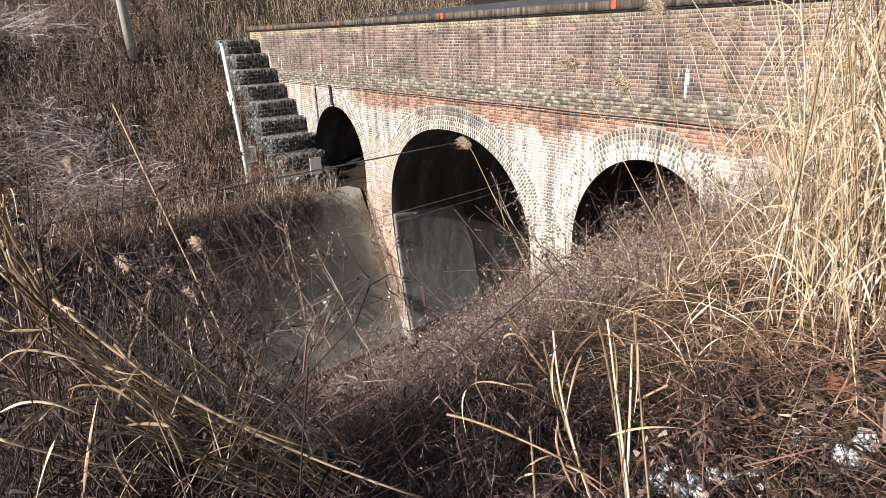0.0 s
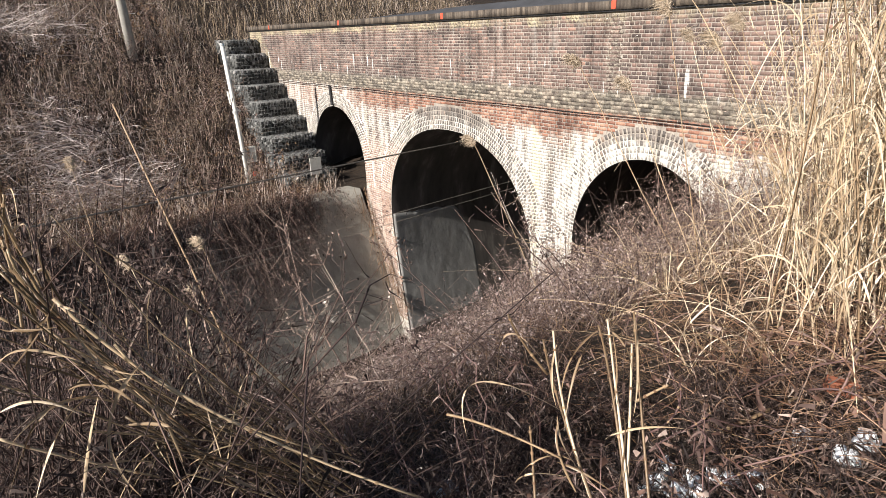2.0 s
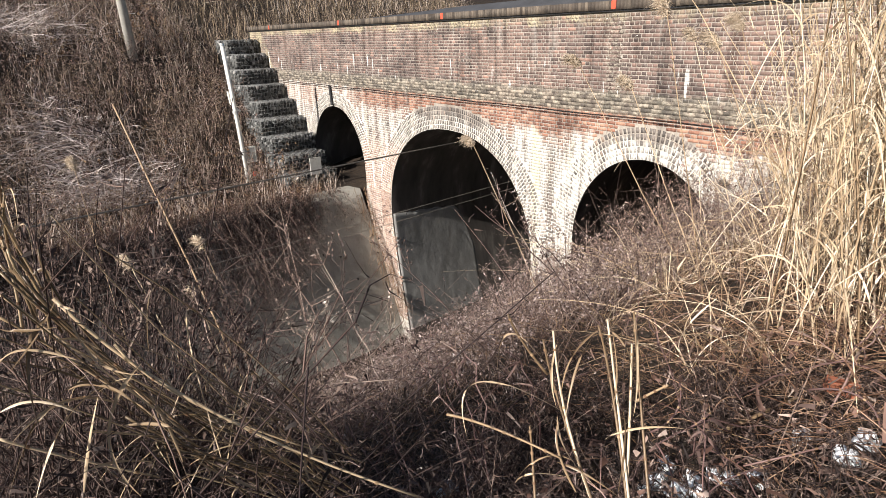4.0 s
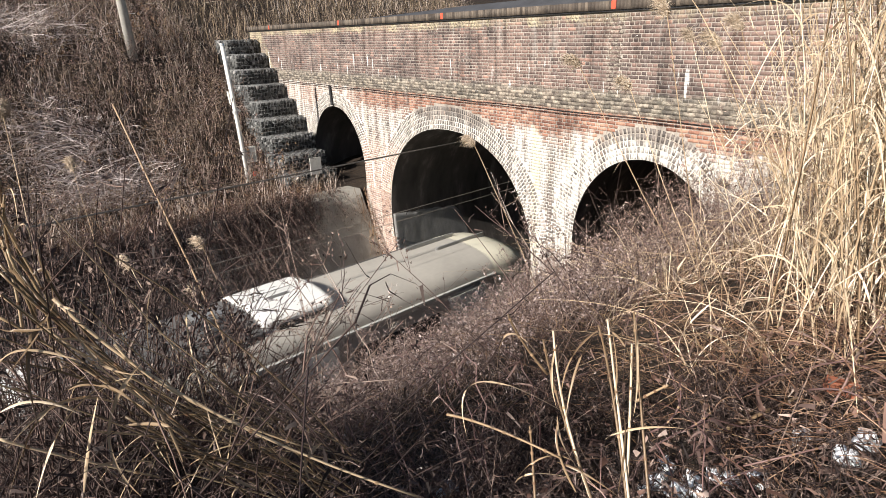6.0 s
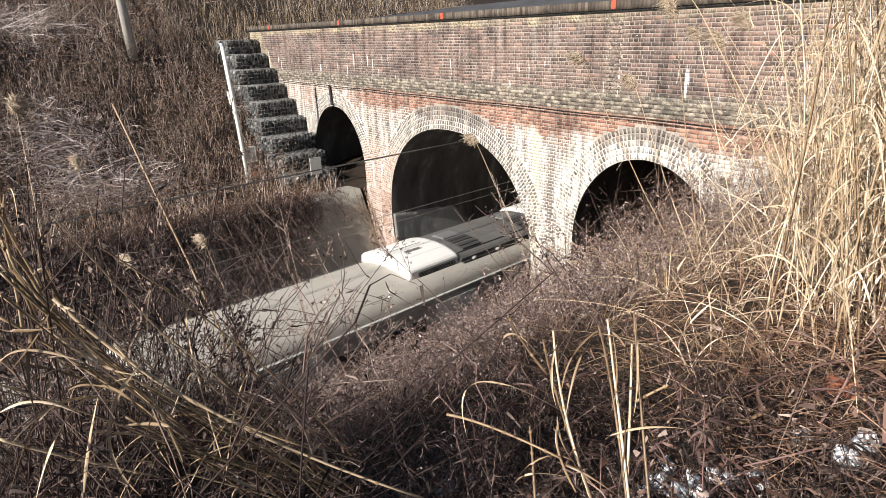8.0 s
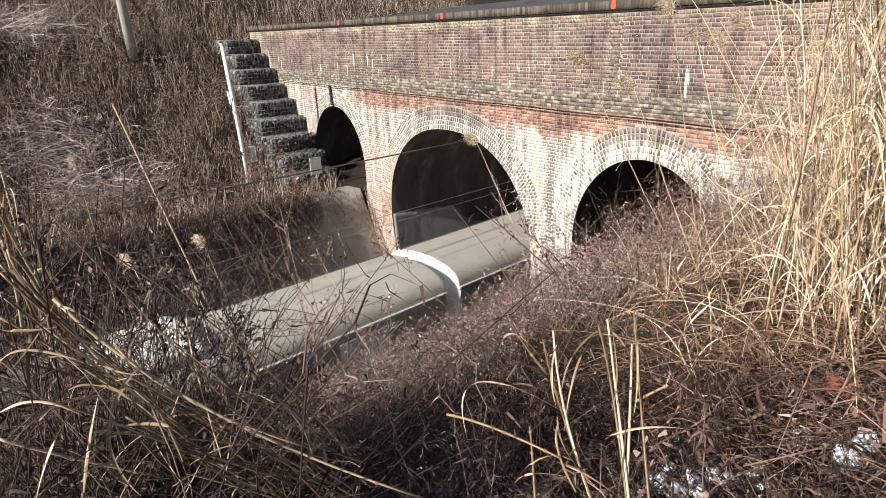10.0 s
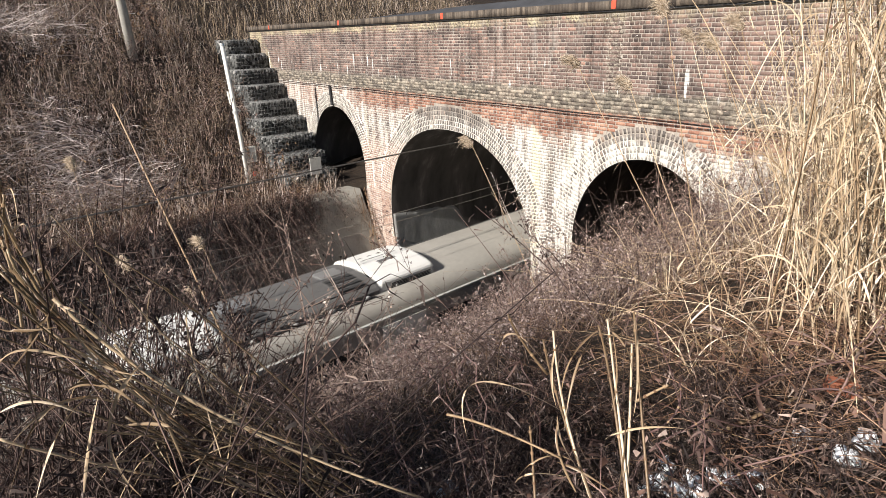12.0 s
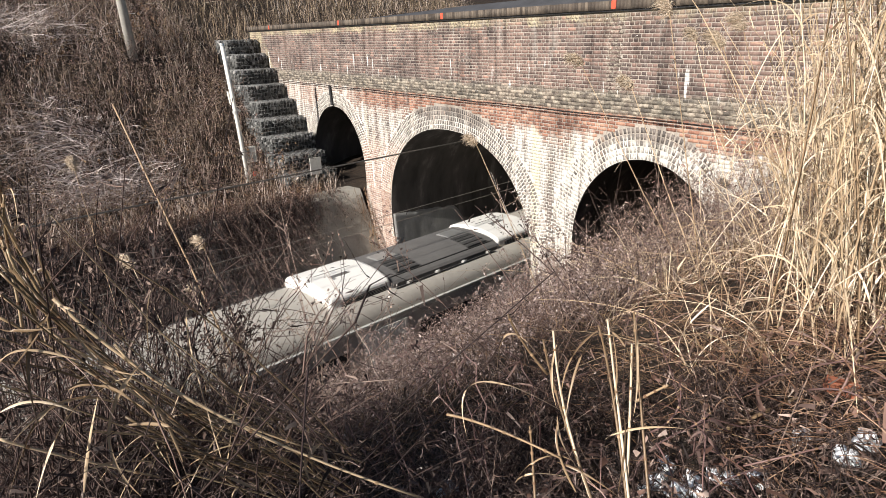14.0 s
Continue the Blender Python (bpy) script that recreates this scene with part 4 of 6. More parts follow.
    for yb in (-2.9, -16.7):
        bogie = part("bogie", box((-1.0, yb - 1.5, 0.35), (1.0, yb + 1.5, 0.7), 0.05), M_DARK, car)
        for dy in (-1.05, 1.05):
            for x in (-0.535, 0.535):
                part("wheel", tube([(x - 0.06, yb + dy, 0.43), (x + 0.06, yb + dy, 0.43)], 0.43, 0.43, 20), M_RAIL, bogie)
    if pantograph:
        build_pantograph(car)
    return car


def build_pantograph(car):
    c = -17.4
    pan = part("pantograph_base", box((-0.55, c - 0.85, 3.74), (-0.48, c + 0.85, 3.80)), M_STEEL, car, "grey steel pantograph frame")
    for lo, hi in (((0.48, c - 0.85, 3.74), (0.55, c + 0.85, 3.80)), ((-0.48, c - 0.85, 3.74), (0.48, c - 0.78, 3.80)), ((-0.48, c + 0.78, 3.74), (0.48, c + 0.85, 3.80))):
        part("frame_bar", box(lo, hi), M_COVER, pan)
    for x in (-0.5, 0.5):
        for y in (c - 0.75, c + 0.75):
            part("insulator", tube([(x, y, 3.52), (x, y, 3.75)], 0.07, 0.055, 10), M_WHITE, car, "white porcelain insulator")
        for sgn in (-1, 1):
            part("lower_arm", tube([(x * 0.9, c + sgn * 0.55, 3.78), (x * 0.8, c + sgn * 1.15, 3.98)], 0.036), M_COVER, pan)
            part("upper_arm", tube([(x * 0.8, c + sgn * 1.15, 3.98), (x * 0.6, c + sgn * 0.12, 4.42)], 0.027), M_STEEL, pan)
    for sgn in (-1, 1):
        part("cross_bar", tube([(-0.42, c + sgn * 1.15, 3.98), (0.42, c + sgn * 1.15, 3.98)], 0.02), M_STEEL, pan)
        pts = [(x, c + sgn * 0.16, 4.46 - 0.32 * max(0, abs(x) - 0.55)) for x in (-0.95, -0.75, -0.55, 0, 0.55, 0.75, 0.95)]
        part("contact_strip", tube(pts, 0.026), M_COVER, pan, "dark contact strip")
    part("arrester", tube([(0.25, -19.1, 3.55), (0.25, -19.1, 3.95)], 0.11, 0.085, 14), M_WHITE, car, "white surge arrester")
    part("busbar", tube([(0.62, -15.4, 3.62), (0.66, -17.0, 3.62), (0.8, -19.3, 3.56)], 0.03), M_STEEL, car)
    part("busbar", tube([(0.25, -19.1, 3.93), (0.1, -18.4, 3.85), (0.3, -17.9, 3.8)], 0.022), M_STEEL, car)
    for y in (-15.5, -17.2, -18.6):
        part("post_insulator", tube([(0.65, y, 3.5), (0.65, y, 3.68)], 0.055, 0.05, 10), M_WHITE, car)


head_car = build_car(head=True)
plain_car = build_car()
top_car = build_car(pantograph=True)
CARS = [head_car, plain_car, copy_thing(plain_car, Matrix()), copy_thing(plain_car, Matrix()), top_car, copy_thing(plain_car, Matrix()), copy_thing(plain_car, Matrix())]

# ------------------------------------------------------------------ vegetation


def bush(name, o, s, material_stem, material_leaf, label, height=(0.5, 1.0), branches=6, leaves=26, leaf=0.011, lean=0.35, thick=0.006, category="weeds", grow=None, curled=False, seg=2, under=None, reach=(0.07, 0.26)):
    """Dead shrubs and weeds: upright stems, side branches, withered leaves. Two joined meshes under one thing."""
    n = len(o)
    base = place(o, s, -0.03)
    hgt = rng.uniform(*height, n)
    if grow is not None:
        hgt = hgt * grow
    way = unit(np.stack([rng.normal(0, lean, n), rng.normal(0, lean, n), np.ones(n)], 1))
    bend = rng.normal(0, 0.24, (n, 3)) - np.array([0, 0, 0.12])
    # drops plants whose tips rise above the camera's sight line
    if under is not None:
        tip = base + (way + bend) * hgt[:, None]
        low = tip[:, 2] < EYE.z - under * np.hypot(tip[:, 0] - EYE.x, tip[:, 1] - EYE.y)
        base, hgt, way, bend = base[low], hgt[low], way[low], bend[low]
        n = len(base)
    chunks = [twigs(base, way, hgt, bend, np.full(n, thick) * rng.uniform(0.7, 1.4, n), 3, 0.35)]
    u = rng.uniform(0.2, 1, (n, branches))
    bb = base[:, None] + way[:, None] * (hgt[:, None] * u)[..., None] + bend[:, None] * (hgt[:, None] * u * u)[..., None]
    bw = unit(rng.normal(0, 1, (n, branches, 3)) + np.array([0, 0, 0.35]))
    bl = rng.uniform(*reach, (n, branches)) * hgt[:, None]
    bd = rng.normal(0, 0.35, (n, branches, 3)) - np.array([0, 0, 0.15])
    f = lambda a: a.reshape(-1, 3)
    chunks.append(twigs(f(bb), f(bw), bl.ravel(), f(bd), np.full(bl.size, thick * 0.5), seg, 0.4))
    thing = empty(name)
    tagged(thing, label, category, kind="stuff")
    arrays("stems", *join(chunks), material_stem, thing)
    pick = rng.integers(0, branches, (n, leaves))
    t = rng.uniform(0.2, 1.0, (n, leaves))
    idx = np.arange(n)[:, None]
    lp = bb[idx, pick] + bw[idx, pick] * (bl[idx, pick] * t)[..., None] + bd[idx, pick] * (bl[idx, pick] * t * t)[..., None]
    lp = lp.reshape(-1, 3) + rng.normal(0, 0.012, (n * leaves, 3))
    m = len(lp)
    if curled:
        lv = blades(lp, unit(rng.normal(0, 1, (m, 3)) - [0, 0, 0.4]), leaf * rng.uniform(1.0, 3.5, m), rng.normal(0, 0.55, (m, 3)), leaf * rng.uniform(0.35, 1.0, m), 2, 0.25)
    else:
        lv = flakes(lp, leaf * rng.uniform(0.5, 1.6, m))
    arrays("leaves", *lv, material_leaf, thing)
    return thing


def scatter(n, o0, o1, s0, s1, keep=None):
    o, s = rng.uniform(o0, o1, n), rng.uniform(s0, s1, n)
    y = ACROSS.y * o + ALONG.y * s
    ok = y < -0.12
    if keep is not None:
        ok &= keep(o, s)
    return o[ok], s[ok]


def clear_of_eye(o, s, r=1.1):
    p = place(o, s)
    return (p[:, 0] - EYE.x) ** 2 + (p[:, 1] - EYE.y) ** 2 > r * r


def around(n, f0, f1, a0, a1):
    """Places by distance from the viewpoint and bearing left of the bridge's normal, in degrees."""
    d, w = np.sqrt(rng.uniform(f0 * f0, f1 * f1, n)), np.radians(rng.uniform(a0, a1, n))
    x, y = EYE.x - np.sin(w) * d, EYE.y + np.cos(w) * d
    o = (x - ORIGIN.x) * ACROSS.x + y * ACROSS.y
    s = (x - ORIGIN.x) * ALONG.x + y * ALONG.y
    return o, s


def sight_limit(o, s):
    """Limit for weed tips: fall per metre by camera bearing, fitted to its view."""
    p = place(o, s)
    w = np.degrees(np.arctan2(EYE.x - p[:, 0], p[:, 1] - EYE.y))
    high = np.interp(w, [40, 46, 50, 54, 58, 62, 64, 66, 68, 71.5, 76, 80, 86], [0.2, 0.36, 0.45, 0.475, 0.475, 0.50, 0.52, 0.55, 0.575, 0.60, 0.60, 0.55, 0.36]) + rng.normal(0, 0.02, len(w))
    # near brambles are cut lower here so the camera sees the snow
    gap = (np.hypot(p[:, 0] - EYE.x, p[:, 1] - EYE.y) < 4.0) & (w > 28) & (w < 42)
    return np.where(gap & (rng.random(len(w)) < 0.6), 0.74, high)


def build_weeds():
    o, s = scatter(5200, 2.4, 9.2, -15, 0.5, lambda o, s: clear_of_eye(o, s, 4.6))
    bush("dry_weeds", o, s, M_BROWN, M_HEATH, "tangled dry brown weeds and vines covering the cutting slope", (0.5, 1.15), 8, 44, 0.0135, 0.4, 0.008, seg=1, under=sight_limit(o, s))
    o, s = scatter(1900, 6.5, 12.5, -13, 0.3, lambda o, s: clear_of_eye(o, s, 2.4) & ~clear_of_eye(o, s, 5.2))
    all_o, all_s = o, s
    p = place(o, s)
    # right of this camera bearing, deep shade is put into darker bramble colours
    right = np.degrees(np.arctan2(EYE.x - p[:, 0], p[:, 1] - EYE.y)) < 46
    for name, ok, stem, leaf, text in (("slope_brambles", ~right, M_BROWN, M_HEATH, "dense brown brambles with withered leaves on the upper slope"), ("russet_brambles", right, M_DARKTWIG, M_RUSSETLEAF, "russet withered brambles beside the pampas, darkened for deep shade")):
        o, s = all_o[ok], all_s[ok]
        bush(name, o, s, stem, leaf, text, (0.45, 1.1), 10, 24, 0.010, 0.5, 0.006, grow=0.45 + 0.75 * np.clip(0.5 + 0.6 * np.sin(o * 2.1 + 1.7 * np.sin(s * 1.6)) * np.sin(s * 2.7 + 1.3 * np.sin(o * 1.4 + 2)), 0, 1), curled=True, seg=1, under=np.maximum(sight_limit(o, s), 0.40))
    o, s = scatter(900, 2.4, 5.2, -13, -0.4)
    bush("bank_weeds", o, s, M_BROWN, M_HEATH, "grey-brown dry weeds along the foot of the slope", (0.8, 1.3), 8, 50, 0.0125, 0.3, 0.008, seg=1, under=sight_limit(o, s))
    o, s = scatter(520, 6.0, 9.5, -4.0, 0.4)
    bush("tall_weeds", o, s, M_BROWN, M_LEAF, "tall dry brown weeds in front of the near arch", (0.8, 1.5), 9, 40, 0.014, 0.3, 0.008, seg=1)
    m = 2200
    w, d = rng.uniform(76, 100, m), rng.uniform(1.95, 4.4, m)
    x, y = EYE.x - np.sin(np.radians(w)) * d, EYE.y + np.cos(np.radians(w)) * d
    o, s = (x - ORIGIN.x) * ACROSS.x + y * ACROSS.y, (x - ORIGIN.x) * ALONG.x + y * ALONG.y
    # thicket tips limited by camera bearing, fitted to the view
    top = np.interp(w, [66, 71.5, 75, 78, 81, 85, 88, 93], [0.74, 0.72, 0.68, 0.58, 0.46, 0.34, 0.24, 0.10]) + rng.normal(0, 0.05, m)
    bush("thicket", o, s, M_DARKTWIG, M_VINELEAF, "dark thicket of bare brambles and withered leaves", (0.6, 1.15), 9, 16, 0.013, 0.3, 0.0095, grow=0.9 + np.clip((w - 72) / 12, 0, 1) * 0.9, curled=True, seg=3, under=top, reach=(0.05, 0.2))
    clump = lambda o, s: 0.45 + 0.75 * np.clip(0.5 + 0.6 * np.sin(o * 3.1 + 1.7 * np.sin(s * 2.3)) * np.sin(s * 3.7 + 1.3 * np.sin(o * 1.9 + 2)), 0, 1)
    o, s = around(420, 1.7, 3.3, 46, 74)
    bush("dry_brambles", o, s, M_BROWN, M_LEAF, "brown bare brambles near the top of the slope", (0.2, 0.55), 11, 26, 0.009, 0.6, 0.006, grow=clump(o, s), curled=True, seg=1, under=np.maximum(sight_limit(o, s), 0.62))
    # dark version of the brambles above; their colours carry the deep shade
    o, s = around(820, 2.05, 3.5, 8, 50)
    bush("dark_brambles", o, s, M_DARKTWIG, M_VINELEAF, "bare brambles on the slope, coloured dark for deep shade", (0.2, 0.55), 9, 18, 0.012, 0.6, 0.0065, grow=clump(o, s), curled=True, seg=1, under=np.maximum(sight_limit(o, s), 0.5))
    # flattened straw between the weeds
    o, s = scatter(12000, 2.6, 13, -16, 0.4, lambda o, s: clear_of_eye(o, s, 3.2))
    o2, s2 = around(1500, 1.3, 4.5, 5, 95)
    o, s = np.concatenate([o, o2]), np.concatenate([s, s2])
    n = len(o)
    way = unit(np.stack([rng.normal(0, 1, n), rng.normal(0, 1, n), rng.uniform(0.05, 0.9, n)], 1))
    span = rng.uniform(0.2, 0.75, n) * np.where(np.arange(n) < n - 1500, 1.0, 0.4)
    v, f = blades(place(o, s, 0.03), way, span, rng.normal(0, 0.3, (n, 3)) - [0, 0, 0.35], rng.uniform(0.003, 0.007, n), 3)
    ob = arrays("fallen_straw", v, f, M_RUST)
    tagged(ob, "fallen russet straw lying between the weeds", "straw", kind="stuff")
    p = np.concatenate([place(*scatter(22000, 2.6, 14, -16, 0.4), 0.02), place(*around(5000, 1.2, 4.5, 0, 100), 0.02)])
    p[:, 2] += rng.uniform(0, 0.1, len(p))
    ob = arrays("leaf_litter", *flakes(p, rng.uniform(0.005, 0.016, len(p))), M_DEADLEAF)
    tagged(ob, "brown dead leaves littering the slope", "leaf litter", kind="stuff")


build_weeds()


def build_near_litter():
    """Curled dead leaves and russet straw on the near slope."""
    n = 420
    p = place(*around(n, 1.9, 3.9, 6, 52), 0.1)
    p[:, 2] += rng.uniform(0, 0.22, n)
    lv = blades(p, unit(rng.normal(0, 1, (n, 3)) * [1, 1, 0.4]), rng.uniform(0.03, 0.075, n), rng.normal(0, 0.5, (n, 3)), rng.uniform(0.015, 0.034, n), 5, 0.25)
    tagged(arrays("fallen_leaves", *lv, M_CURL), "curled brown dead leaves caught in the brambles", "dead leaves", kind="stuff")
    n = 800
    p = place(*around(n, 2.2, 4.0, 4, 27), 0.1)
    p[:, 2] += rng.uniform(0, 0.2, n)
    way = unit(np.stack([rng.normal(0.6, 0.7, n), rng.normal(0.3, 0.7, n), rng.uniform(-0.1, 0.5, n)], 1))
    v, f = blades(p, way, rng.uniform(0.15, 0.45, n), rng.normal(0, 0.3, (n, 3)) - [0, 0, 0.2], rng.uniform(0.002, 0.005, n), 4)
    tagged(arrays("russet_straw", v, f, M_FOX), "russet straw matted on the slope beside the pampas", "straw", kind="stuff")


build_near_litter()


def build_bent_grass():
    """Golden reeds blown over, lying close to the viewpoint."""
    m = 26
    w0, w1 = np.radians(rng.uniform(63, 76, m)), np.radians(rng.normal(91, 4.5, m))
    d0, d1 = rng.uniform(1.6, 1.95, m), rng.uniform(1.35, 1.75, m)
    base = np.stack([EYE.x - np.sin(w0) * d0, EYE.y + np.cos(w0) * d0, EYE.z - rng.uniform(0.74, 0.92, m) * d0], 1)
    end = np.stack([EYE.x - np.sin(w1) * d1, EYE.y + np.cos(w1) * d1, EYE.z - rng.normal(0.40, 0.11, m) * d1], 1)
    ln = np.linalg.norm(end - base, axis=1)
    bend = rng.normal(0, 0.05, (m, 3)) - [0, 0, 0.10]
    way = (end - base) / ln[:, None] - bend
    ln = ln * rng.uniform(0.55, 1.1, m)
    thing = empty("bent_grass")
    tagged(thing, "golden dry reeds blown over in a tangled sheaf", "dry grass", kind="stuff")
    arrays("culms", *twigs(base, way, ln, bend, rng.uniform(0.004, 0.008, m), 6, 0.6), M_REED, thing)
    k = 2
    u = rng.uniform(0.35, 0.95, (m, k))
    lb = base[:, None] + way[:, None] * (ln[:, None] * u)[..., None] + bend[:, None] * (ln[:, None] * u * u)[..., None]
    lw = unit(way[:, None] + rng.normal(0, 0.14, (m, k, 3)))
    out = lw * np.array([1, 1, 0]) * 0.3 + np.array([0, 0, -1.0]) * rng.uniform(0.3, 1.9, (m, k, 1)) + rng.normal(0, 0.4, (m, k, 3))
    g = lambda a: a.reshape(-1, 3)
    arrays("leaves", *blades(g(lb), g(lw), rng.uniform(0.12, 0.30, m * k), g(out), rng.uniform(0.003, 0.007, m * k), 10, 0.3), M_REED, thing)
    # russet grass lying flat by the stand
    n = 800
    o, s = around(n, 2.6, 5.6, 8, 34)
    way = unit(np.stack([rng.normal(0, 1, n), rng.normal(0, 1, n), rng.uniform(0.1, 0.8, n)], 1))
    p = place(o, s, 0.05)
    p[:, 2] += rng.uniform(0, 0.35, n)
    ob = arrays("flattened_grass", *blades(p, way, rng.uniform(0.2, 0.6, n), rng.normal(0, 0.35, (n, 3)) - [0, 0, 0.3], rng.uniform(0.003, 0.006, n), 4), M_FOX)
    tagged(ob, "flattened foxy-red dry grass beside the pampas", "dry grass", kind="stuff")


build_bent_grass()


def build_hillside():
    o, s = scatter(44000, -27, -4.3, -22, 0, None)
    oh, sh = rng.uniform(-34, -13.2, 15000), rng.uniform(-1, 20, 15000)
    o, s = np.concatenate([o, oh]), np.concatenate([s, sh])
    clump = np.sin(o * 1.7 + 2 * np.sin(s * 0.8)) * np.sin(s * 1.3 + o * 0.6)
    n = len(o)
    way = unit(np.stack([rng.normal(0, 0.16, n), rng.normal(0, 0.16, n), np.ones(n)], 1))
    flat = (clump > 0.62) | (rng.random(n) < 0.10)
    way[flat] = unit(np.stack([rng.normal(0, 1, flat.sum()), rng.normal(0, 1, flat.sum()), rng.uniform(0.1, 0.7, flat.sum())], 1))
    ln = rng.uniform(0.3, 1.15, n) * (0.8 + 0.3 * clump)
    v, f = blades(place(o, s, -0.02), way, ln, rng.normal(0, 0.16, (n, 3)) - [0, 0, 0.12], rng.uniform(0.007, 0.017, n), 2, 0.3)
    ob = arrays("hillside_grass", v, f, M_STEMS)
    tagged(ob, "tall pale dead grass standing on the far hillside", "dry grass", kind="stuff")
    o, s = scatter(4600, -24, -6.0, -24, 0)
    bush("hillside_weeds", o, s, M_BROWN, M_LEAF, "dark dry weeds among the hillside grass", (0.4, 1.1), 7, 30, 0.024, 0.25, 0.013, seg=1, reach=(0.1, 0.4))
    o, s = scatter(900, -24, -5.5, -24, -0.5, lambda o, s: np.sin(o * 0.9 + 1.4 * np.sin(s * 0.7)) * np.sin(s * 0.8 + 1.1 * np.sin(o * 0.5 + 1)) > 0.25)
    bush("hillside_shrubs", o, s, M_DARKTWIG, M_RUST, "dark russet shrubs in clumps on the far hillside", (0.7, 1.5), 9, 34, 0.034, 0.4, 0.014, seg=1)
    o, s = rng.uniform(-20, -4.5, 18000), rng.uniform(-20, -0.2, 18000)
    y = ACROSS.y * o + ALONG.y * s
    o, s = o[y < -0.1], s[y < -0.1]
    n = len(o)
    way = unit(np.stack([rng.normal(0, 0.8, n), rng.normal(0, 0.8, n), np.ones(n)], 1))
    v, f = blades(place(o, s, -0.02), way, rng.uniform(0.15, 0.5, n), rng.normal(0, 0.3, (n, 3)) - [0, 0, 0.4], rng.uniform(0.012, 0.024, n), 2, 0.3)
    ob = arrays("russet_grass", v, f, M_RUST)
    tagged(ob, "low russet dead grass on the ledge and hillside", "dry grass", kind="stuff")


build_hillside()


def build_far_growth():
    mask = lambda o, s: np.sin(o * 0.7 + 1.9 * np.sin(s * 0.5 + 1)) * np.sin(s * 0.9 + 1.3 * np.sin(o * 0.6)) > -0.05
    o, s = scatter(2600, -22, -5.6, -18, -0.3, mask)
    bush("olive_shrubs", o, s, M_BROWN, M_OLIVE, "fuzzy olive-brown shrubs in patches on the far hillside", (0.5, 1.2), 9, 42, 0.018, 0.45, 0.010, seg=1, reach=(0.1, 0.35))
    o, s = rng.uniform(-34, -12.5, 16000), rng.uniform(-1, 18, 16000)
    n = len(o)
    way = unit(np.stack([rng.normal(0, 0.2, n), rng.normal(0, 0.2, n), np.ones(n)], 1))
    v, f = blades(place(o, s, -0.02), way, rng.uniform(0.35, 1.0, n), rng.normal(0, 0.2, (n, 3)) - [0, 0, 0.15], rng.uniform(0.010, 0.020, n), 2, 0.3)
    tagged(arrays("ridge_grass", v, f, M_OLIVE), "dense yellowish-brown grass on the ridge behind the bridge", "dry grass", kind="stuff")


build_far_growth()


def build_straw_heaps():
    """Pale long straw lying flattened on the hillside."""
    for o0, s0, m in ((-14.2, -5.8, 300), (-10.4, -6.1, 260), (-9.7, -6.6, 200), (-7.7, -6.2, 320), (-8.3, -6.9, 220), (-15.5, -5.9, 200), (-8.0, -5.4, 160)):
        o, s = rng.normal(o0, 0.6, m * 3 // 2), rng.normal(s0, 0.8, m * 3 // 2)
        lie = rng.uniform(0, 6.28)
        m = len(o)
        way = unit(np.stack([math.cos(lie) + rng.normal(0, 0.7, m), math.sin(lie) + rng.normal(0, 0.7, m), rng.uniform(0.1, 0.7, m)], 1))
        p = place(o, s, 0.1)
        p[:, 2] += rng.uniform(0, 0.3, m)
        v, f = blades(p, way, rng.uniform(0.6, 1.5, m), rng.normal(0, 0.2, (m, 3)) - [0, 0, 0.3], rng.uniform(0.010, 0.02, m), 5, 0.4)
        ob = arrays("straw_heap", v, f, M_BLEACH)
        tagged(ob, "heap of long bleached straw flattened on the hillside", "straw", kind="stuff")


build_straw_heaps()


def build_vines():
    """Dead vines hanging over the retaining wall."""
    n = 4700
    s = -0.2 - 15 * rng.random(n) ** 1.1
    thin = (s > -1.5) & (rng.random(n) < 0.85)
    bare = np.clip(0.5 + 0.9 * np.sin(2.3 * s + 1.1 * np.sin(1.3 * s + 0.6)), 0, 1)
    thin |= (s > -6.5) & (rng.random(n) < 0.45 * bare)
    s = s[~thin]
    n = len(s)
    o = rng.uniform(-4.7, -4.1, n)
    base = np.stack([ORIGIN.x + ACROSS.x * o + ALONG.x * s, ACROSS.y * o + ALONG.y * s, np.full(n, 4.45) + rng.uniform(0, 0.12, n)], 1)
    slope = unit(np.array([[ACROSS.x * 2.17, ACROSS.y * 2.17, -4.75]]))
    way = unit(slope + rng.normal(0, 0.16, (n, 3)) + np.array([ACROSS.x, ACROSS.y, 0]) * rng.uniform(0.08, 0.3, (n, 1)))
    ln = rng.uniform(0.4, 3.8, n) * np.clip((-s - 0.2) / 3.5, 0.35, 1)
    thing = empty("hanging_vines")
    tagged(thing, "dead brown vines hanging over the concrete retaining wall", "vines", kind="stuff")
    bend = rng.normal(0, 0.12, (n, 3))
    arrays("stems", *twigs(base, way, ln, bend, rng.uniform(0.010, 0.022, n), 4, 0.3), M_DARKTWIG, thing)
    k = 24
    t = rng.uniform(0, 1, (n, k))
    p = base[:, None] + way[:, None] * (ln[:, None] * t)[..., None] + bend[:, None] * (ln[:, None] * t * t)[..., None]
    p = p.reshape(-1, 3) + rng.normal(0, 0.07, (n * k, 3))
    arrays("leaves", *flakes(p, rng.uniform(0.014, 0.036, len(p))), M_VINELEAF, thing)


build_vines()


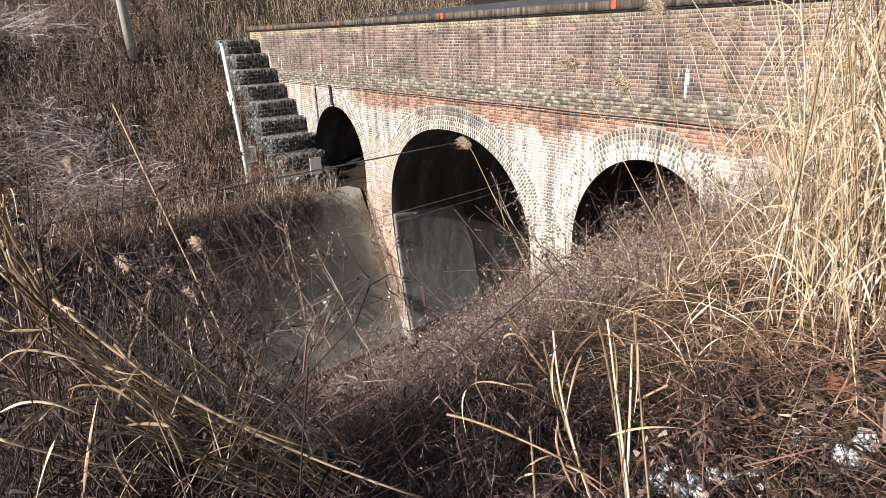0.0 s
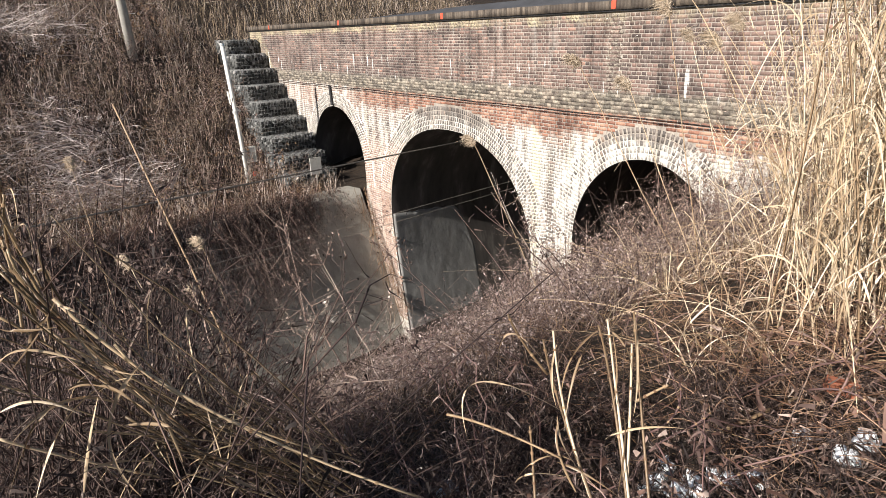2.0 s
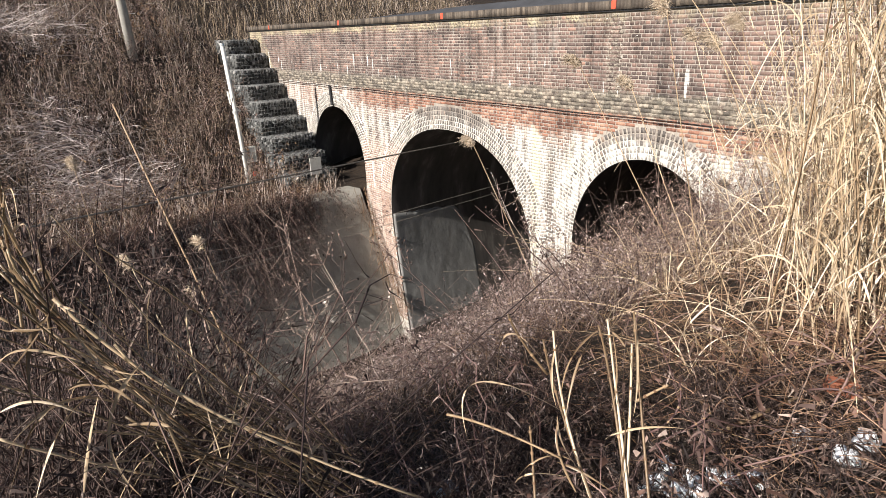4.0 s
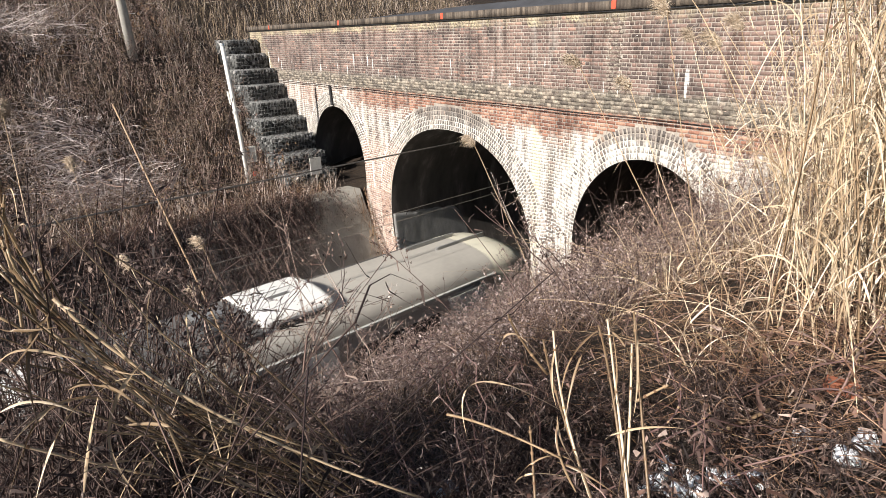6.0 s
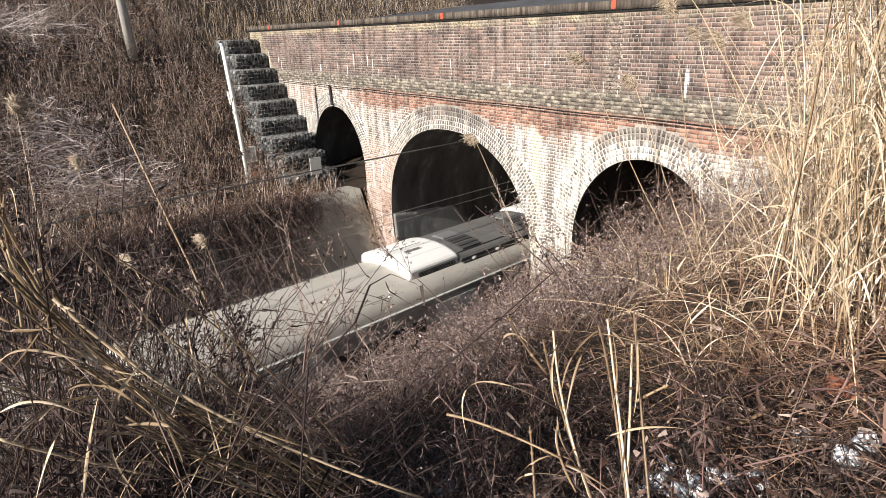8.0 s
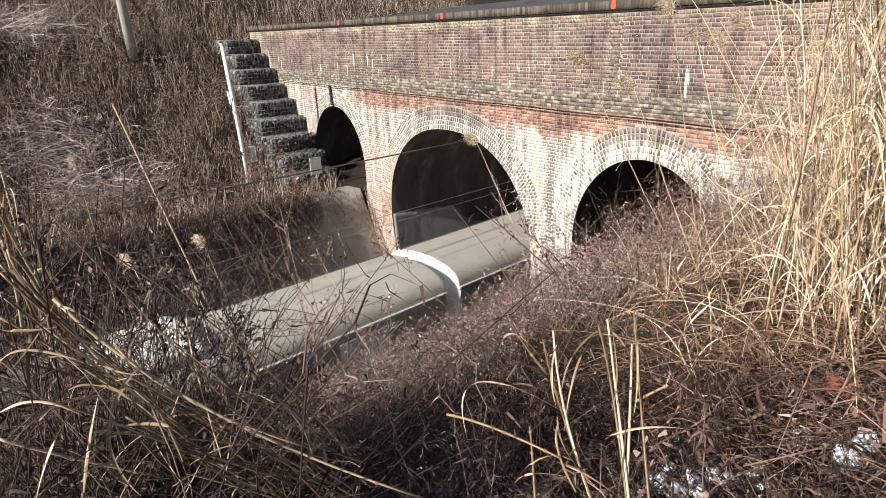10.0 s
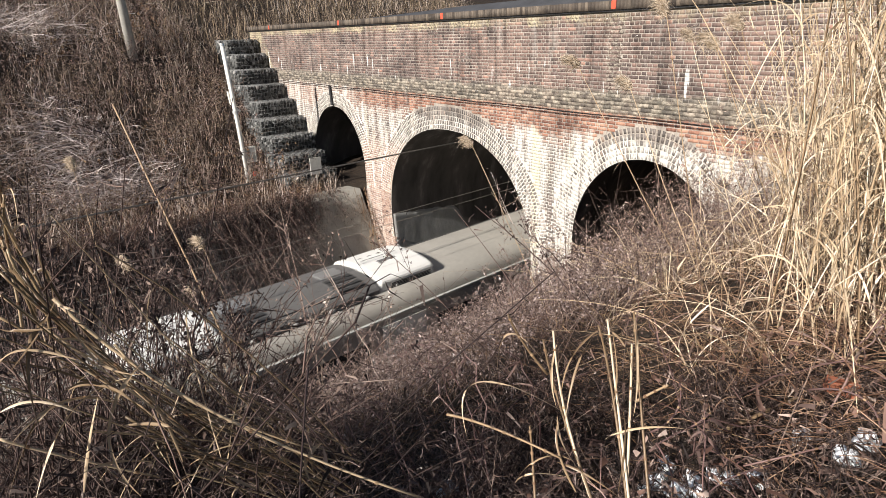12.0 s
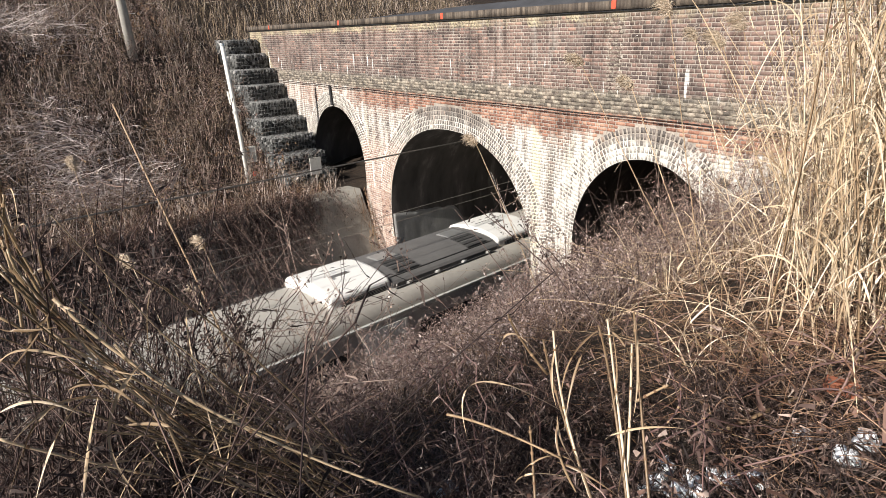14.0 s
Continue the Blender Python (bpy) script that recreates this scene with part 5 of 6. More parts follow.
def build_ledge_growth():
    """Brown weeds that bulge over the edge of the ledge."""
    o, s = rng.uniform(-4.9, -4.05, 1100), rng.uniform(-15, -1.3, 1100)
    bush("ledge_weeds", o, s, M_BROWN, M_RUSSETLEAF, "dense brown weeds bulging over the edge of the ledge", (0.35, 0.8), 9, 64, 0.017, 0.9, 0.011, seg=1)
    o, s = rng.uniform(-6.4, -4.3, 900), rng.uniform(-13, -0.8, 900)
    n = len(o)
    way = unit(np.stack([rng.normal(0, 0.6, n), rng.normal(0, 0.6, n), np.ones(n)], 1))
    v, f = blades(place(o, s), way, rng.uniform(0.25, 0.8, n), rng.normal(0, 0.3, (n, 3)) - [0, 0, 0.35], rng.uniform(0.008, 0.016, n), 4, 0.3)
    tagged(arrays("ledge_grass", v, f, M_FOX), "foxy dry grass along the ledge of the cutting", "dry grass", kind="stuff")


build_ledge_growth()


def build_stand():
    """The tall golden grass that stands beside the near arch."""
    c = 260
    co, cs = rng.uniform(9.4, 14.2, c), rng.uniform(-7.6, -0.9, c)
    y = ACROSS.y * co + ALONG.y * cs
    x = ORIGIN.x + ACROSS.x * co + ALONG.x * cs
    rel = np.arctan2(-(x - EYE.x), y - EYE.y)
    ok = (y < -0.45) & (rel < radians(22.0) + rng.normal(0, radians(1.5), c)) & (np.hypot(x - EYE.x, y - EYE.y) > 3.5)
    co, cs = co[ok], cs[ok]
    tall = rng.uniform(1.7, 3.3, len(co))
    m = 1550
    pick = rng.integers(0, len(co), m)
    lo, ls = rng.normal(0, 0.11, m), rng.normal(0, 0.11, m)
    base = place(co[pick] + lo, cs[pick] + ls, -0.05)
    base[:, 1] = np.minimum(base[:, 1], -0.2)
    fan = np.stack([ACROSS.x * lo + ALONG.x * ls, ACROSS.y * lo + ALONG.y * ls], 1) * 1.1
    way = unit(np.stack([fan[:, 0] + rng.normal(-0.02, 0.05, m), fan[:, 1] + rng.normal(0, 0.05, m), np.ones(m)], 1))
    ln = tall[pick] * rng.uniform(0.5, 1.05, m)
    bend = rng.normal(0, 0.07, (m, 3)) + np.stack([fan[:, 0] * 0.5, fan[:, 1] * 0.5, -0.04 * np.ones(m)], 1)
    chunks = [twigs(base, way, ln, bend, rng.uniform(0.006, 0.012, m), 5, 0.5)]
    k = 11
    u = rng.uniform(0.05, 0.9, (m, k))
    lb = base[:, None] + way[:, None] * (ln[:, None] * u)[..., None] + bend[:, None] * (ln[:, None] * u * u)[..., None]
    lw = unit(way[:, None] + rng.normal(0, 0.33, (m, k, 3)))
    ll = rng.uniform(0.25, 0.85, (m, k))
    out = unit(rng.normal(0, 1, (m, k, 3)) * [1, 1, 0.01]) * rng.uniform(0.2, 0.75, (m, k, 1)) - np.array([0, 0, 1.0]) * rng.uniform(0.5, 1.6, (m, k, 1))
    f = lambda a: a.reshape(-1, 3)
    thing = empty("pampas_stand")
    tagged(thing, "dense stand of tall golden dry pampas grass beside the bridge", "dry grass", kind="stuff")
    arrays("culms", *join(chunks), M_BRIGHT, thing)
    arrays("leaves", *blades(f(lb), f(lw), ll.ravel(), f(out), rng.uniform(0.005, 0.011, m * k), 7), M_BRIGHT, thing)
    # tall thick culms with long arching leaves
    m2 = 140
    w, d = np.radians(rng.normal(7.5, 7.0, m2).clip(-14, 24)), rng.uniform(3.4, 5.6, m2)
    x, y = EYE.x - np.sin(w) * d, EYE.y + np.cos(w) * d
    base = place((x - ORIGIN.x) * ACROSS.x + y * ACROSS.y, (x - ORIGIN.x) * ALONG.x + y * ALONG.y, -0.05)
    way = unit(np.stack([rng.normal(-0.01, 0.07, m2), rng.normal(0, 0.06, m2), np.ones(m2)], 1))
    ln, bend = rng.uniform(1.8, 3.5, m2), rng.normal(0, 0.11, (m2, 3))
    tall_grass = empty("tall_culms")
    tagged(tall_grass, "tall thick golden pampas culms with arching leaves", "dry grass", kind="stuff")
    arrays("culms", *twigs(base, way, ln, bend, rng.uniform(0.011, 0.019, m2), 5, 0.55), M_BRIGHT, tall_grass)
    k = 6
    u = rng.uniform(0.15, 0.85, (m2, k))
    lb = base[:, None] + way[:, None] * (ln[:, None] * u)[..., None] + bend[:, None] * (ln[:, None] * u * u)[..., None]
    flat = unit(rng.normal(0, 1, (m2, k, 3)) * [1, 1, 0.01])
    lw = unit(way[:, None] + flat * rng.uniform(0.3, 0.8, (m2, k, 1)))
    out = flat * 0.4 - np.array([0, 0, 1.0]) * rng.uniform(0.7, 1.7, (m2, k, 1))
    arrays("leaves", *blades(f(lb), f(lw), rng.uniform(0.45, 0.95, m2 * k), f(out), rng.uniform(0.007, 0.013, m2 * k), 10), M_BRIGHT, tall_grass)
    # brown weeds woven through it
    o, s = rng.uniform(8.6, 14.5, 1100), rng.uniform(-6.5, -0.4, 1100)
    y = ACROSS.y * o + ALONG.y * s
    x = ORIGIN.x + ACROSS.x * o + ALONG.x * s
    ok = (y < -0.2) & (np.hypot(x - EYE.x, y - EYE.y) > 3.2)
    bush("stand_weeds", o[ok], s[ok], M_BROWN, M_LEAF, "brown seeding weeds growing through the pampas grass", (0.6, 1.6), 9, 26, 0.010, 0.2, 0.006, curled=True, seg=1)


build_stand()


def build_tufts():
    """Low golden tufts with arching leaves between the weeds."""
    m = 62
    o, s = around(m, 3.6, 7.5, 14, 34)
    o2, s2 = around(m, 5.6, 8.6, 22, 39)
    o[30:], s[30:] = o2[30:], s2[30:]
    base = place(o, s, 0.0)
    k = 12
    lw = unit(rng.normal(0, 0.45, (m, k, 3)) + np.array([0, 0, 1.0]))
    out = lw * np.array([1, 1, 0]) * 0.5 + np.array([0, 0, -0.9]) * rng.uniform(0.4, 1.0, (m, k, 1))
    lb = np.repeat(base[:, None], k, 1) + rng.normal(0, 0.05, (m, k, 3)) * np.array([1, 1, 0])
    g = lambda a: a.reshape(-1, 3)
    thing = empty("golden_tufts")
    tagged(thing, "low tufts of golden dry grass with arching leaves", "dry grass", kind="stuff")
    arrays("leaves", *blades(g(lb), g(lw), rng.uniform(0.5, 1.25, m * k) * np.repeat(np.where(np.arange(m) < 30, 1.0, 1.6), k), g(out), rng.uniform(0.006, 0.012, m * k), 8), M_BRIGHT, thing)


build_tufts()


def reed(name, a, b, sag, r, leaves, label, material=M_GOLD, plume=0.0, seed=1, group="single reed stalks"):
    """One dry reed from foot a to tip b, sagging by sag metres at its middle."""
    rnd = random.Random(seed)
    a, b = Vector(a), Vector(b)
    thing = empty(name, Matrix.Translation(a))
    tagged(thing, label, "reed", group)
    pts = []
    for k in range(11):
        u = k / 10
        pts.append((b - a) * u + Vector((0, 0, -4 * sag * u * (1 - u))) + Vector((rnd.gauss(0, 0.002), rnd.gauss(0, 0.002), 0)))
    part("culm", tube(pts, r, r * 0.55, 7), material, thing, smooth=True)
    for k in (2, 5, 8):
        t = (pts[k + 1] - pts[k - 1]).normalized()
        part("node", tube([pts[k] - t * 0.006, pts[k] + t * 0.006], r * 1.22, r * 1.15, 7), M_RUST, thing)
    for k in range(leaves):
        u = rnd.uniform(0.1, 0.9)
        p = (b - a) * u + Vector((0, 0, -4 * sag * u * (1 - u)))
        ax = (b - a).normalized()
        way = np.array([[ax.x + rnd.gauss(0, 0.3), ax.y + rnd.gauss(0, 0.3), ax.z + rnd.gauss(0, 0.3)]])
        bend = np.array([[rnd.gauss(0, 0.35), rnd.gauss(0, 0.35), -rnd.uniform(0.1, 1.3)]])
        v, f = blades(np.array([p[:]]), unit(way), np.array([rnd.uniform(0.18, 0.42)]), bend, np.array([rnd.uniform(0.005, 0.010)]), 8)
        arrays("leaf", v, f, material, thing)
    if plume:
        n = 1400
        tip, t = np.array(pts[-1][:]), np.array((pts[-1] - pts[-3]).normalized()[:])
        u = rng.random(n)
        droop = np.array([0.45 * t[0], 0.45 * t[1], -0.75])
        base = tip + t * (u[:, None] - 0.5) * plume * 0.75 + rng.normal(0, 0.05, (n, 3)) * plume + droop * plume * (u[:, None] ** 2) * 0.5
        way = unit(t + droop * 0.4 + rng.normal(0, 0.33, (n, 3)))
        v, f = blades(base, way, rng.uniform(0.14, 0.36, n) * plume, rng.normal(0, 0.22, (n, 3)) + droop * 0.9, rng.uniform(0.0025, 0.0055, n), 3)
        arrays("plume", v, f, M_PLUME, thing, "feathery pale plume")
    return thing


PL = "thin dry pampas stalk with a feathery pale plume"
PLUMES = [
    reed("pampas_stalk", (9.85, -4.2, 6.8), (8.2, -4.18, 8.94), 0.05, 0.006, 1, PL, plume=0.30, seed=11),
    reed("pampas_stalk", (10.2, -4.6, 7.0), (9.0, -4.32, 8.75), 0.04, 0.006, 1, PL, plume=0.28, seed=12),
    reed("pampas_stalk", (10.35, -4.9, 7.1), (9.57, -4.62, 9.42), 0.0, 0.006, 1, PL, plume=0.32, seed=13),
    reed("pampas_stalk", (11.0, -4.6, 7.2), (9.92, -4.41, 9.14), 0.03, 0.006, 2, PL, plume=0.30, seed=14),
    reed("pampas_stalk", (10.2, -3.9, 6.9), (9.21, -3.66, 9.17), 0.0, 0.006, 1, PL, plume=0.26, seed=15),
    reed("pampas_stalk", (10.9, -4.3, 7.1), (9.86, -3.97, 9.28), 0.0, 0.006, 2, PL, plume=0.30, seed=16),
    reed("pampas_stalk", (8.9, -5.1, 6.2), (7.48, -5.07, 8.10), -0.05, 0.005, 0, PL, plume=0.24, seed=17),
    reed("pampas_stalk", (9.8, -8.7, 6.8), (9.09, -8.93, 8.04), -0.08, 0.0035, 1, PL, plume=0.15, seed=18),
    reed("pampas_stalk", (9.8, -8.4, 6.8), (8.87, -8.46, 8.00), -0.1, 0.003, 0, PL, plume=0.16, seed=19),
    reed("pampas_stalk", (10.0, -8.6, 7.0), (9.4, -8.66, 7.88), -0.05, 0.003, 0, PL, plume=0.11, seed=20),
    reed("pampas_stalk", (9.9, -9.4, 7.0), (8.99, -9.25, 8.97), 0.0, 0.0035, 1, PL, plume=0.18, seed=21),
    reed("pampas_stalk", (9.0, -8.95, 6.4), (7.96, -9.0, 8.47), 0.0, 0.0035, 0, PL, plume=0.17, seed=22),
]
reed("long_stalk", (8.35, -8.05, 6.0), (6.97, -8.53, 8.74), -0.02, 0.012, 1, "long straight pale golden cane leaning over the weeds", seed=38)
def quad(a, m, b, n=12):
    """Points on a smooth curve from a through m to b."""
    a, m, b = Vector(a), Vector(m), Vector(b)
    c = m * 2 - (a + b) / 2
    return [a * (1 - u) ** 2 + c * 2 * u * (1 - u) + b * u * u for u in (k / n for k in range(n + 1))]


def ribbon(a, m, b, width, thing, material, seed):
    """A folded dry leaf with a raised midrib along a curve, tapering to both ends, twisting as it goes."""
    rnd = random.Random(seed)
    pts = quad(a, m, b, 16)
    turn, roll = rnd.uniform(0, 3.14), rnd.uniform(-1.6, 1.6)
    bm = bmesh.new()
    rows = []
    for i, q in enumerate(pts):
        u = i / 16
        tan = (pts[min(i + 1, 16)] - pts[max(i - 1, 0)]).normalized()
        n0 = tan.orthogonal().normalized()
        n1 = tan.cross(n0)
        ang = turn + roll * u
        side, up = n0 * math.cos(ang) + n1 * math.sin(ang), n1 * math.cos(ang) - n0 * math.sin(ang)
        w = width * (0.35 + 0.65 * min(1, u * 6)) * min(1, (1 - u) * 2.2 + 0.08) * (1 + 0.12 * math.sin(9 * u + seed))
        q = q - pts[0] + Vector(a) - thing.location
        rows.append([bm.verts.new(q - side * w / 2 + up * w * 0.22), bm.verts.new(q), bm.verts.new(q + side * w / 2 + up * w * 0.22)])
    for r, s in zip(rows, rows[1:]):
        for k in range(2):
            bm.faces.new((r[k], r[k + 1], s[k + 1], s[k]))
    part("leaf", bm, material, thing, smooth=True)


def stalk(a, m, b, r, thing, material):
    pts = [q - thing.location for q in quad(a, m, b, 10)]
    culm = part("culm", tube(pts, r, r * 0.7, 8), material, thing, smooth=True)
    for k in (3, 6, 9):
        d = (pts[k] - pts[k - 1]).normalized()
        part("node", tube([pts[k] - d * 0.004, pts[k] + d * 0.004], r * 1.2, r * 1.15, 8), M_RUST, culm)


def reed_clump(name, foot, label, stalks, leaves, stalk_material, leaf_material, seed):
    thing = empty(name, Matrix.Translation(foot))
    tagged(thing, label, "reed", "clumps of reeds")
    for a, m, b, r in stalks:
        stalk(a, m, b, r, thing, stalk_material)
    for k, (a, m, b, w) in enumerate(leaves):
        ribbon(a, m, b, w, thing, leaf_material, seed + k)

reed_clump("reed_sheaf", (11.62, -8.95, 7.82), "sheaf of golden dry reeds blown over, with curling leaves", [
    ((11.233, -9.357, 8.653), (11.397, -9.080, 8.300), (11.712, -8.638, 7.992), 0.0046),
    ((11.202, -9.440, 8.754), (11.242, -9.331, 8.546), (11.353, -9.122, 8.207), 0.0034),
    ((11.223, -9.455, 8.688), (11.252, -9.345, 8.523), (11.342, -9.137, 8.220), 0.0034),
    ((11.193, -9.418, 8.784), (11.221, -9.359, 8.599), (11.324, -9.158, 8.244), 0.0034),
    ((11.207, -9.444, 8.737), (11.233, -9.350, 8.569), (11.236, -9.230, 8.383), 0.0034),
    ((11.212, -9.403, 8.718), (11.259, -9.299, 8.509), (11.356, -9.081, 8.215), 0.0034),
    ((11.240, -9.467, 8.639), (11.268, -9.346, 8.487), (11.363, -9.127, 8.191), 0.0034),
    ((11.290, -9.258, 8.519), (11.367, -9.124, 8.336), (11.490, -8.847, 8.121), 0.0034),
    ((11.353, -9.525, 8.397), (11.360, -9.432, 8.314), (11.375, -9.234, 8.154), 0.0034),
    ((11.371, -9.277, 8.358), (11.433, -9.141, 8.228), (11.501, -8.938, 8.069), 0.0034),
    ((11.196, -9.360, 8.771), (11.213, -9.338, 8.620), (11.228, -9.244, 8.397), 0.0034),
], [
    ((11.276, -9.383, 8.622), (11.344, -9.436, 8.564), (11.440, -9.446, 8.436), 0.0100),
    ((11.348, -9.216, 8.475), (11.440, -9.323, 8.374), (11.557, -9.297, 8.254), 0.0090),
    ((11.358, -9.258, 8.448), (11.406, -9.381, 8.433), (11.512, -9.483, 8.321), 0.0110),
    ((11.383, -9.280, 8.399), (11.392, -9.389, 8.460), (11.452, -9.509, 8.423), 0.0080),
    ((11.317, -9.295, 8.528), (11.335, -9.342, 8.582), (11.362, -9.395, 8.595), 0.0070),
    ((11.380, -9.270, 8.404), (11.382, -9.329, 8.482), (11.413, -9.401, 8.486), 0.0070),
    ((11.592, -8.868, 8.217), (11.634, -8.932, 8.202), (11.715, -8.926, 8.158), 0.0120),
    ((11.406, -9.292, 8.357), (11.465, -9.202, 8.350), (11.524, -9.164, 8.322), 0.0070),
    ((11.306, -9.488, 8.557), (11.336, -9.426, 8.582), (11.395, -9.315, 8.523), 0.0070),
    ((11.262, -9.350, 8.661), (11.323, -9.403, 8.612), (11.381, -9.476, 8.558), 0.0070),
    ((11.268, -9.354, 8.645), (11.326, -9.296, 8.609), (11.409, -9.230, 8.508), 0.0070),
    ((11.277, -9.471, 8.626), (11.319, -9.430, 8.624), (11.350, -9.366, 8.625), 0.0070),
    ((11.346, -9.376, 8.462), (11.398, -9.289, 8.453), (11.497, -9.208, 8.354), 0.0070),
    ((11.487, -9.304, 8.231), (11.469, -9.364, 8.327), (11.463, -9.425, 8.394), 0.0070),
    ((11.466, -9.400, 8.258), (11.441, -9.363, 8.372), (11.423, -9.322, 8.468), 0.0070),
    ((11.352, -9.511, 8.461), (11.385, -9.437, 8.476), (11.440, -9.362, 8.433), 0.0070),
    ((11.465, -9.251, 8.268), (11.477, -9.328, 8.314), (11.503, -9.406, 8.329), 0.0070),
    ((11.270, -9.339, 8.641), (11.361, -9.309, 8.526), (11.424, -9.221, 8.481), 0.0070),
    ((11.409, -9.494, 8.354), (11.410, -9.457, 8.429), (11.417, -9.396, 8.476), 0.0070),
    ((11.485, -9.188, 8.249), (11.452, -9.204, 8.371), (11.439, -9.230, 8.450), 0.0070),
    ((11.596, -9.030, 8.146), (11.572, -9.108, 8.218), (11.553, -9.165, 8.280), 0.0070),
    ((11.511, -9.228, 8.207), (11.540, -9.177, 8.244), (11.584, -9.106, 8.253), 0.0070),
], M_REED, M_GOLD, 300)
reed_clump("broken_reeds", (12.10, -8.12, 7.72), "clump of broken golden reed stalks with torn leaves", [
    ((12.122, -8.136, 7.862), (11.964, -8.008, 8.139), (11.859, -7.938, 8.412), 0.0046),
    ((12.084, -8.171, 7.853), (11.914, -8.050, 8.130), (11.806, -7.994, 8.384), 0.0046),
    ((12.058, -8.157, 7.881), (11.879, -8.040, 8.175), (11.791, -8.017, 8.366), 0.0046),
    ((12.031, -8.221, 7.842), (11.824, -8.168, 8.078), (11.697, -8.115, 8.341), 0.0046),
    ((12.014, -8.218, 7.855), (11.784, -8.162, 8.123), (11.684, -8.145, 8.316), 0.0046),
    ((11.871, -8.345, 7.851), (11.793, -8.287, 7.991), (11.757, -8.268, 8.093), 0.0046),
    ((11.999, -8.101, 7.974), (11.927, -8.015, 8.163), (11.885, -7.972, 8.324), 0.0046),
    ((11.703, -8.140, 8.197), (11.625, -8.175, 8.292), (11.582, -8.202, 8.384), 0.0046),
    ((11.547, -8.427, 8.089), (11.667, -8.339, 8.067), (11.862, -8.239, 8.024), 0.0046),
    ((11.929, -7.993, 8.152), (11.966, -7.966, 8.192), (12.007, -7.953, 8.233), 0.0046),
], [
    ((11.787, -8.164, 8.118), (11.597, -8.342, 8.198), (11.639, -8.420, 8.060), 0.0070),
    ((11.719, -8.140, 8.218), (11.604, -8.221, 8.326), (11.645, -8.300, 8.163), 0.0070),
    ((11.772, -8.022, 8.314), (11.790, -8.115, 8.229), (11.830, -8.195, 8.080), 0.0070),
    ((11.923, -8.093, 8.073), (12.009, -8.034, 8.125), (12.096, -7.961, 8.132), 0.0070),
    ((11.785, -8.351, 7.946), (11.822, -8.278, 8.022), (11.883, -8.212, 8.016), 0.0070),
    ((11.786, -8.179, 8.103), (11.873, -8.219, 8.035), (11.985, -8.192, 7.957), 0.0070),
    ((11.991, -8.165, 7.947), (11.904, -8.188, 8.039), (11.851, -8.165, 8.092), 0.0070),
    ((11.777, -8.004, 8.336), (11.765, -8.115, 8.257), (11.796, -8.174, 8.134), 0.0070),
    ((11.702, -8.100, 8.291), (11.741, -8.163, 8.224), (11.787, -8.183, 8.133), 0.0070),
    ((11.802, -7.972, 8.356), (11.882, -8.032, 8.240), (11.906, -8.079, 8.139), 0.0070),
    ((11.843, -8.234, 7.996), (11.927, -8.211, 7.997), (12.020, -8.168, 7.955), 0.0070),
    ((11.851, -7.919, 8.384), (11.928, -7.994, 8.247), (11.960, -8.041, 8.138), 0.0070),
    ((11.797, -7.983, 8.344), (11.875, -7.987, 8.312), (11.926, -8.006, 8.212), 0.0070),
    ((11.921, -8.233, 7.936), (11.840, -8.233, 8.049), (11.805, -8.183, 8.115), 0.0070),
    ((11.786, -8.352, 7.943), (11.828, -8.314, 7.986), (11.896, -8.241, 7.979), 0.0070),
    ((12.007, -8.151, 7.950), (11.974, -8.089, 8.087), (11.926, -8.053, 8.152), 0.0070),
], M_GOLD, M_GOLD, 340)
reed_clump("arching_grass", (11.50, -6.60, 7.30), "pale golden grass arching over the brambles", [], [
    ((11.409, -6.588, 7.971), (11.341, -6.768, 7.810), (11.391, -6.753, 7.673), 0.0090),
    ((11.403, -6.617, 7.914), (11.345, -6.796, 7.756), (11.359, -6.796, 7.631), 0.0090),
    ((11.396, -6.587, 7.987), (11.396, -6.676, 7.929), (11.476, -6.656, 7.762), 0.0090),
    ((11.591, -6.421, 8.166), (11.719, -6.488, 8.005), (11.792, -6.498, 7.796), 0.0090),
    ((11.983, -6.285, 8.149), (11.977, -6.382, 8.044), (12.018, -6.357, 7.938), 0.0090),
    ((11.880, -6.318, 8.146), (11.950, -6.372, 8.088), (11.995, -6.352, 7.966), 0.0090),
    ((11.179, -6.694, 8.033), (11.300, -6.703, 7.988), (11.321, -6.609, 8.032), 0.0090),
    ((11.445, -6.520, 8.088), (11.601, -6.476, 8.162), (11.734, -6.415, 8.029), 0.0090),
    ((11.461, -6.627, 7.832), (11.698, -6.529, 7.931), (11.940, -6.389, 7.918), 0.0090),
    ((11.224, -6.639, 8.096), (11.235, -6.738, 7.998), (11.272, -6.683, 7.931), 0.0090),
    ((11.579, -6.516, 7.945), (11.648, -6.564, 7.903), (11.652, -6.535, 7.834), 0.0090),
    ((11.779, -6.342, 8.179), (11.855, -6.425, 8.033), (11.884, -6.429, 7.870), 0.0090),
], M_BRIGHT, M_BRIGHT, 380)
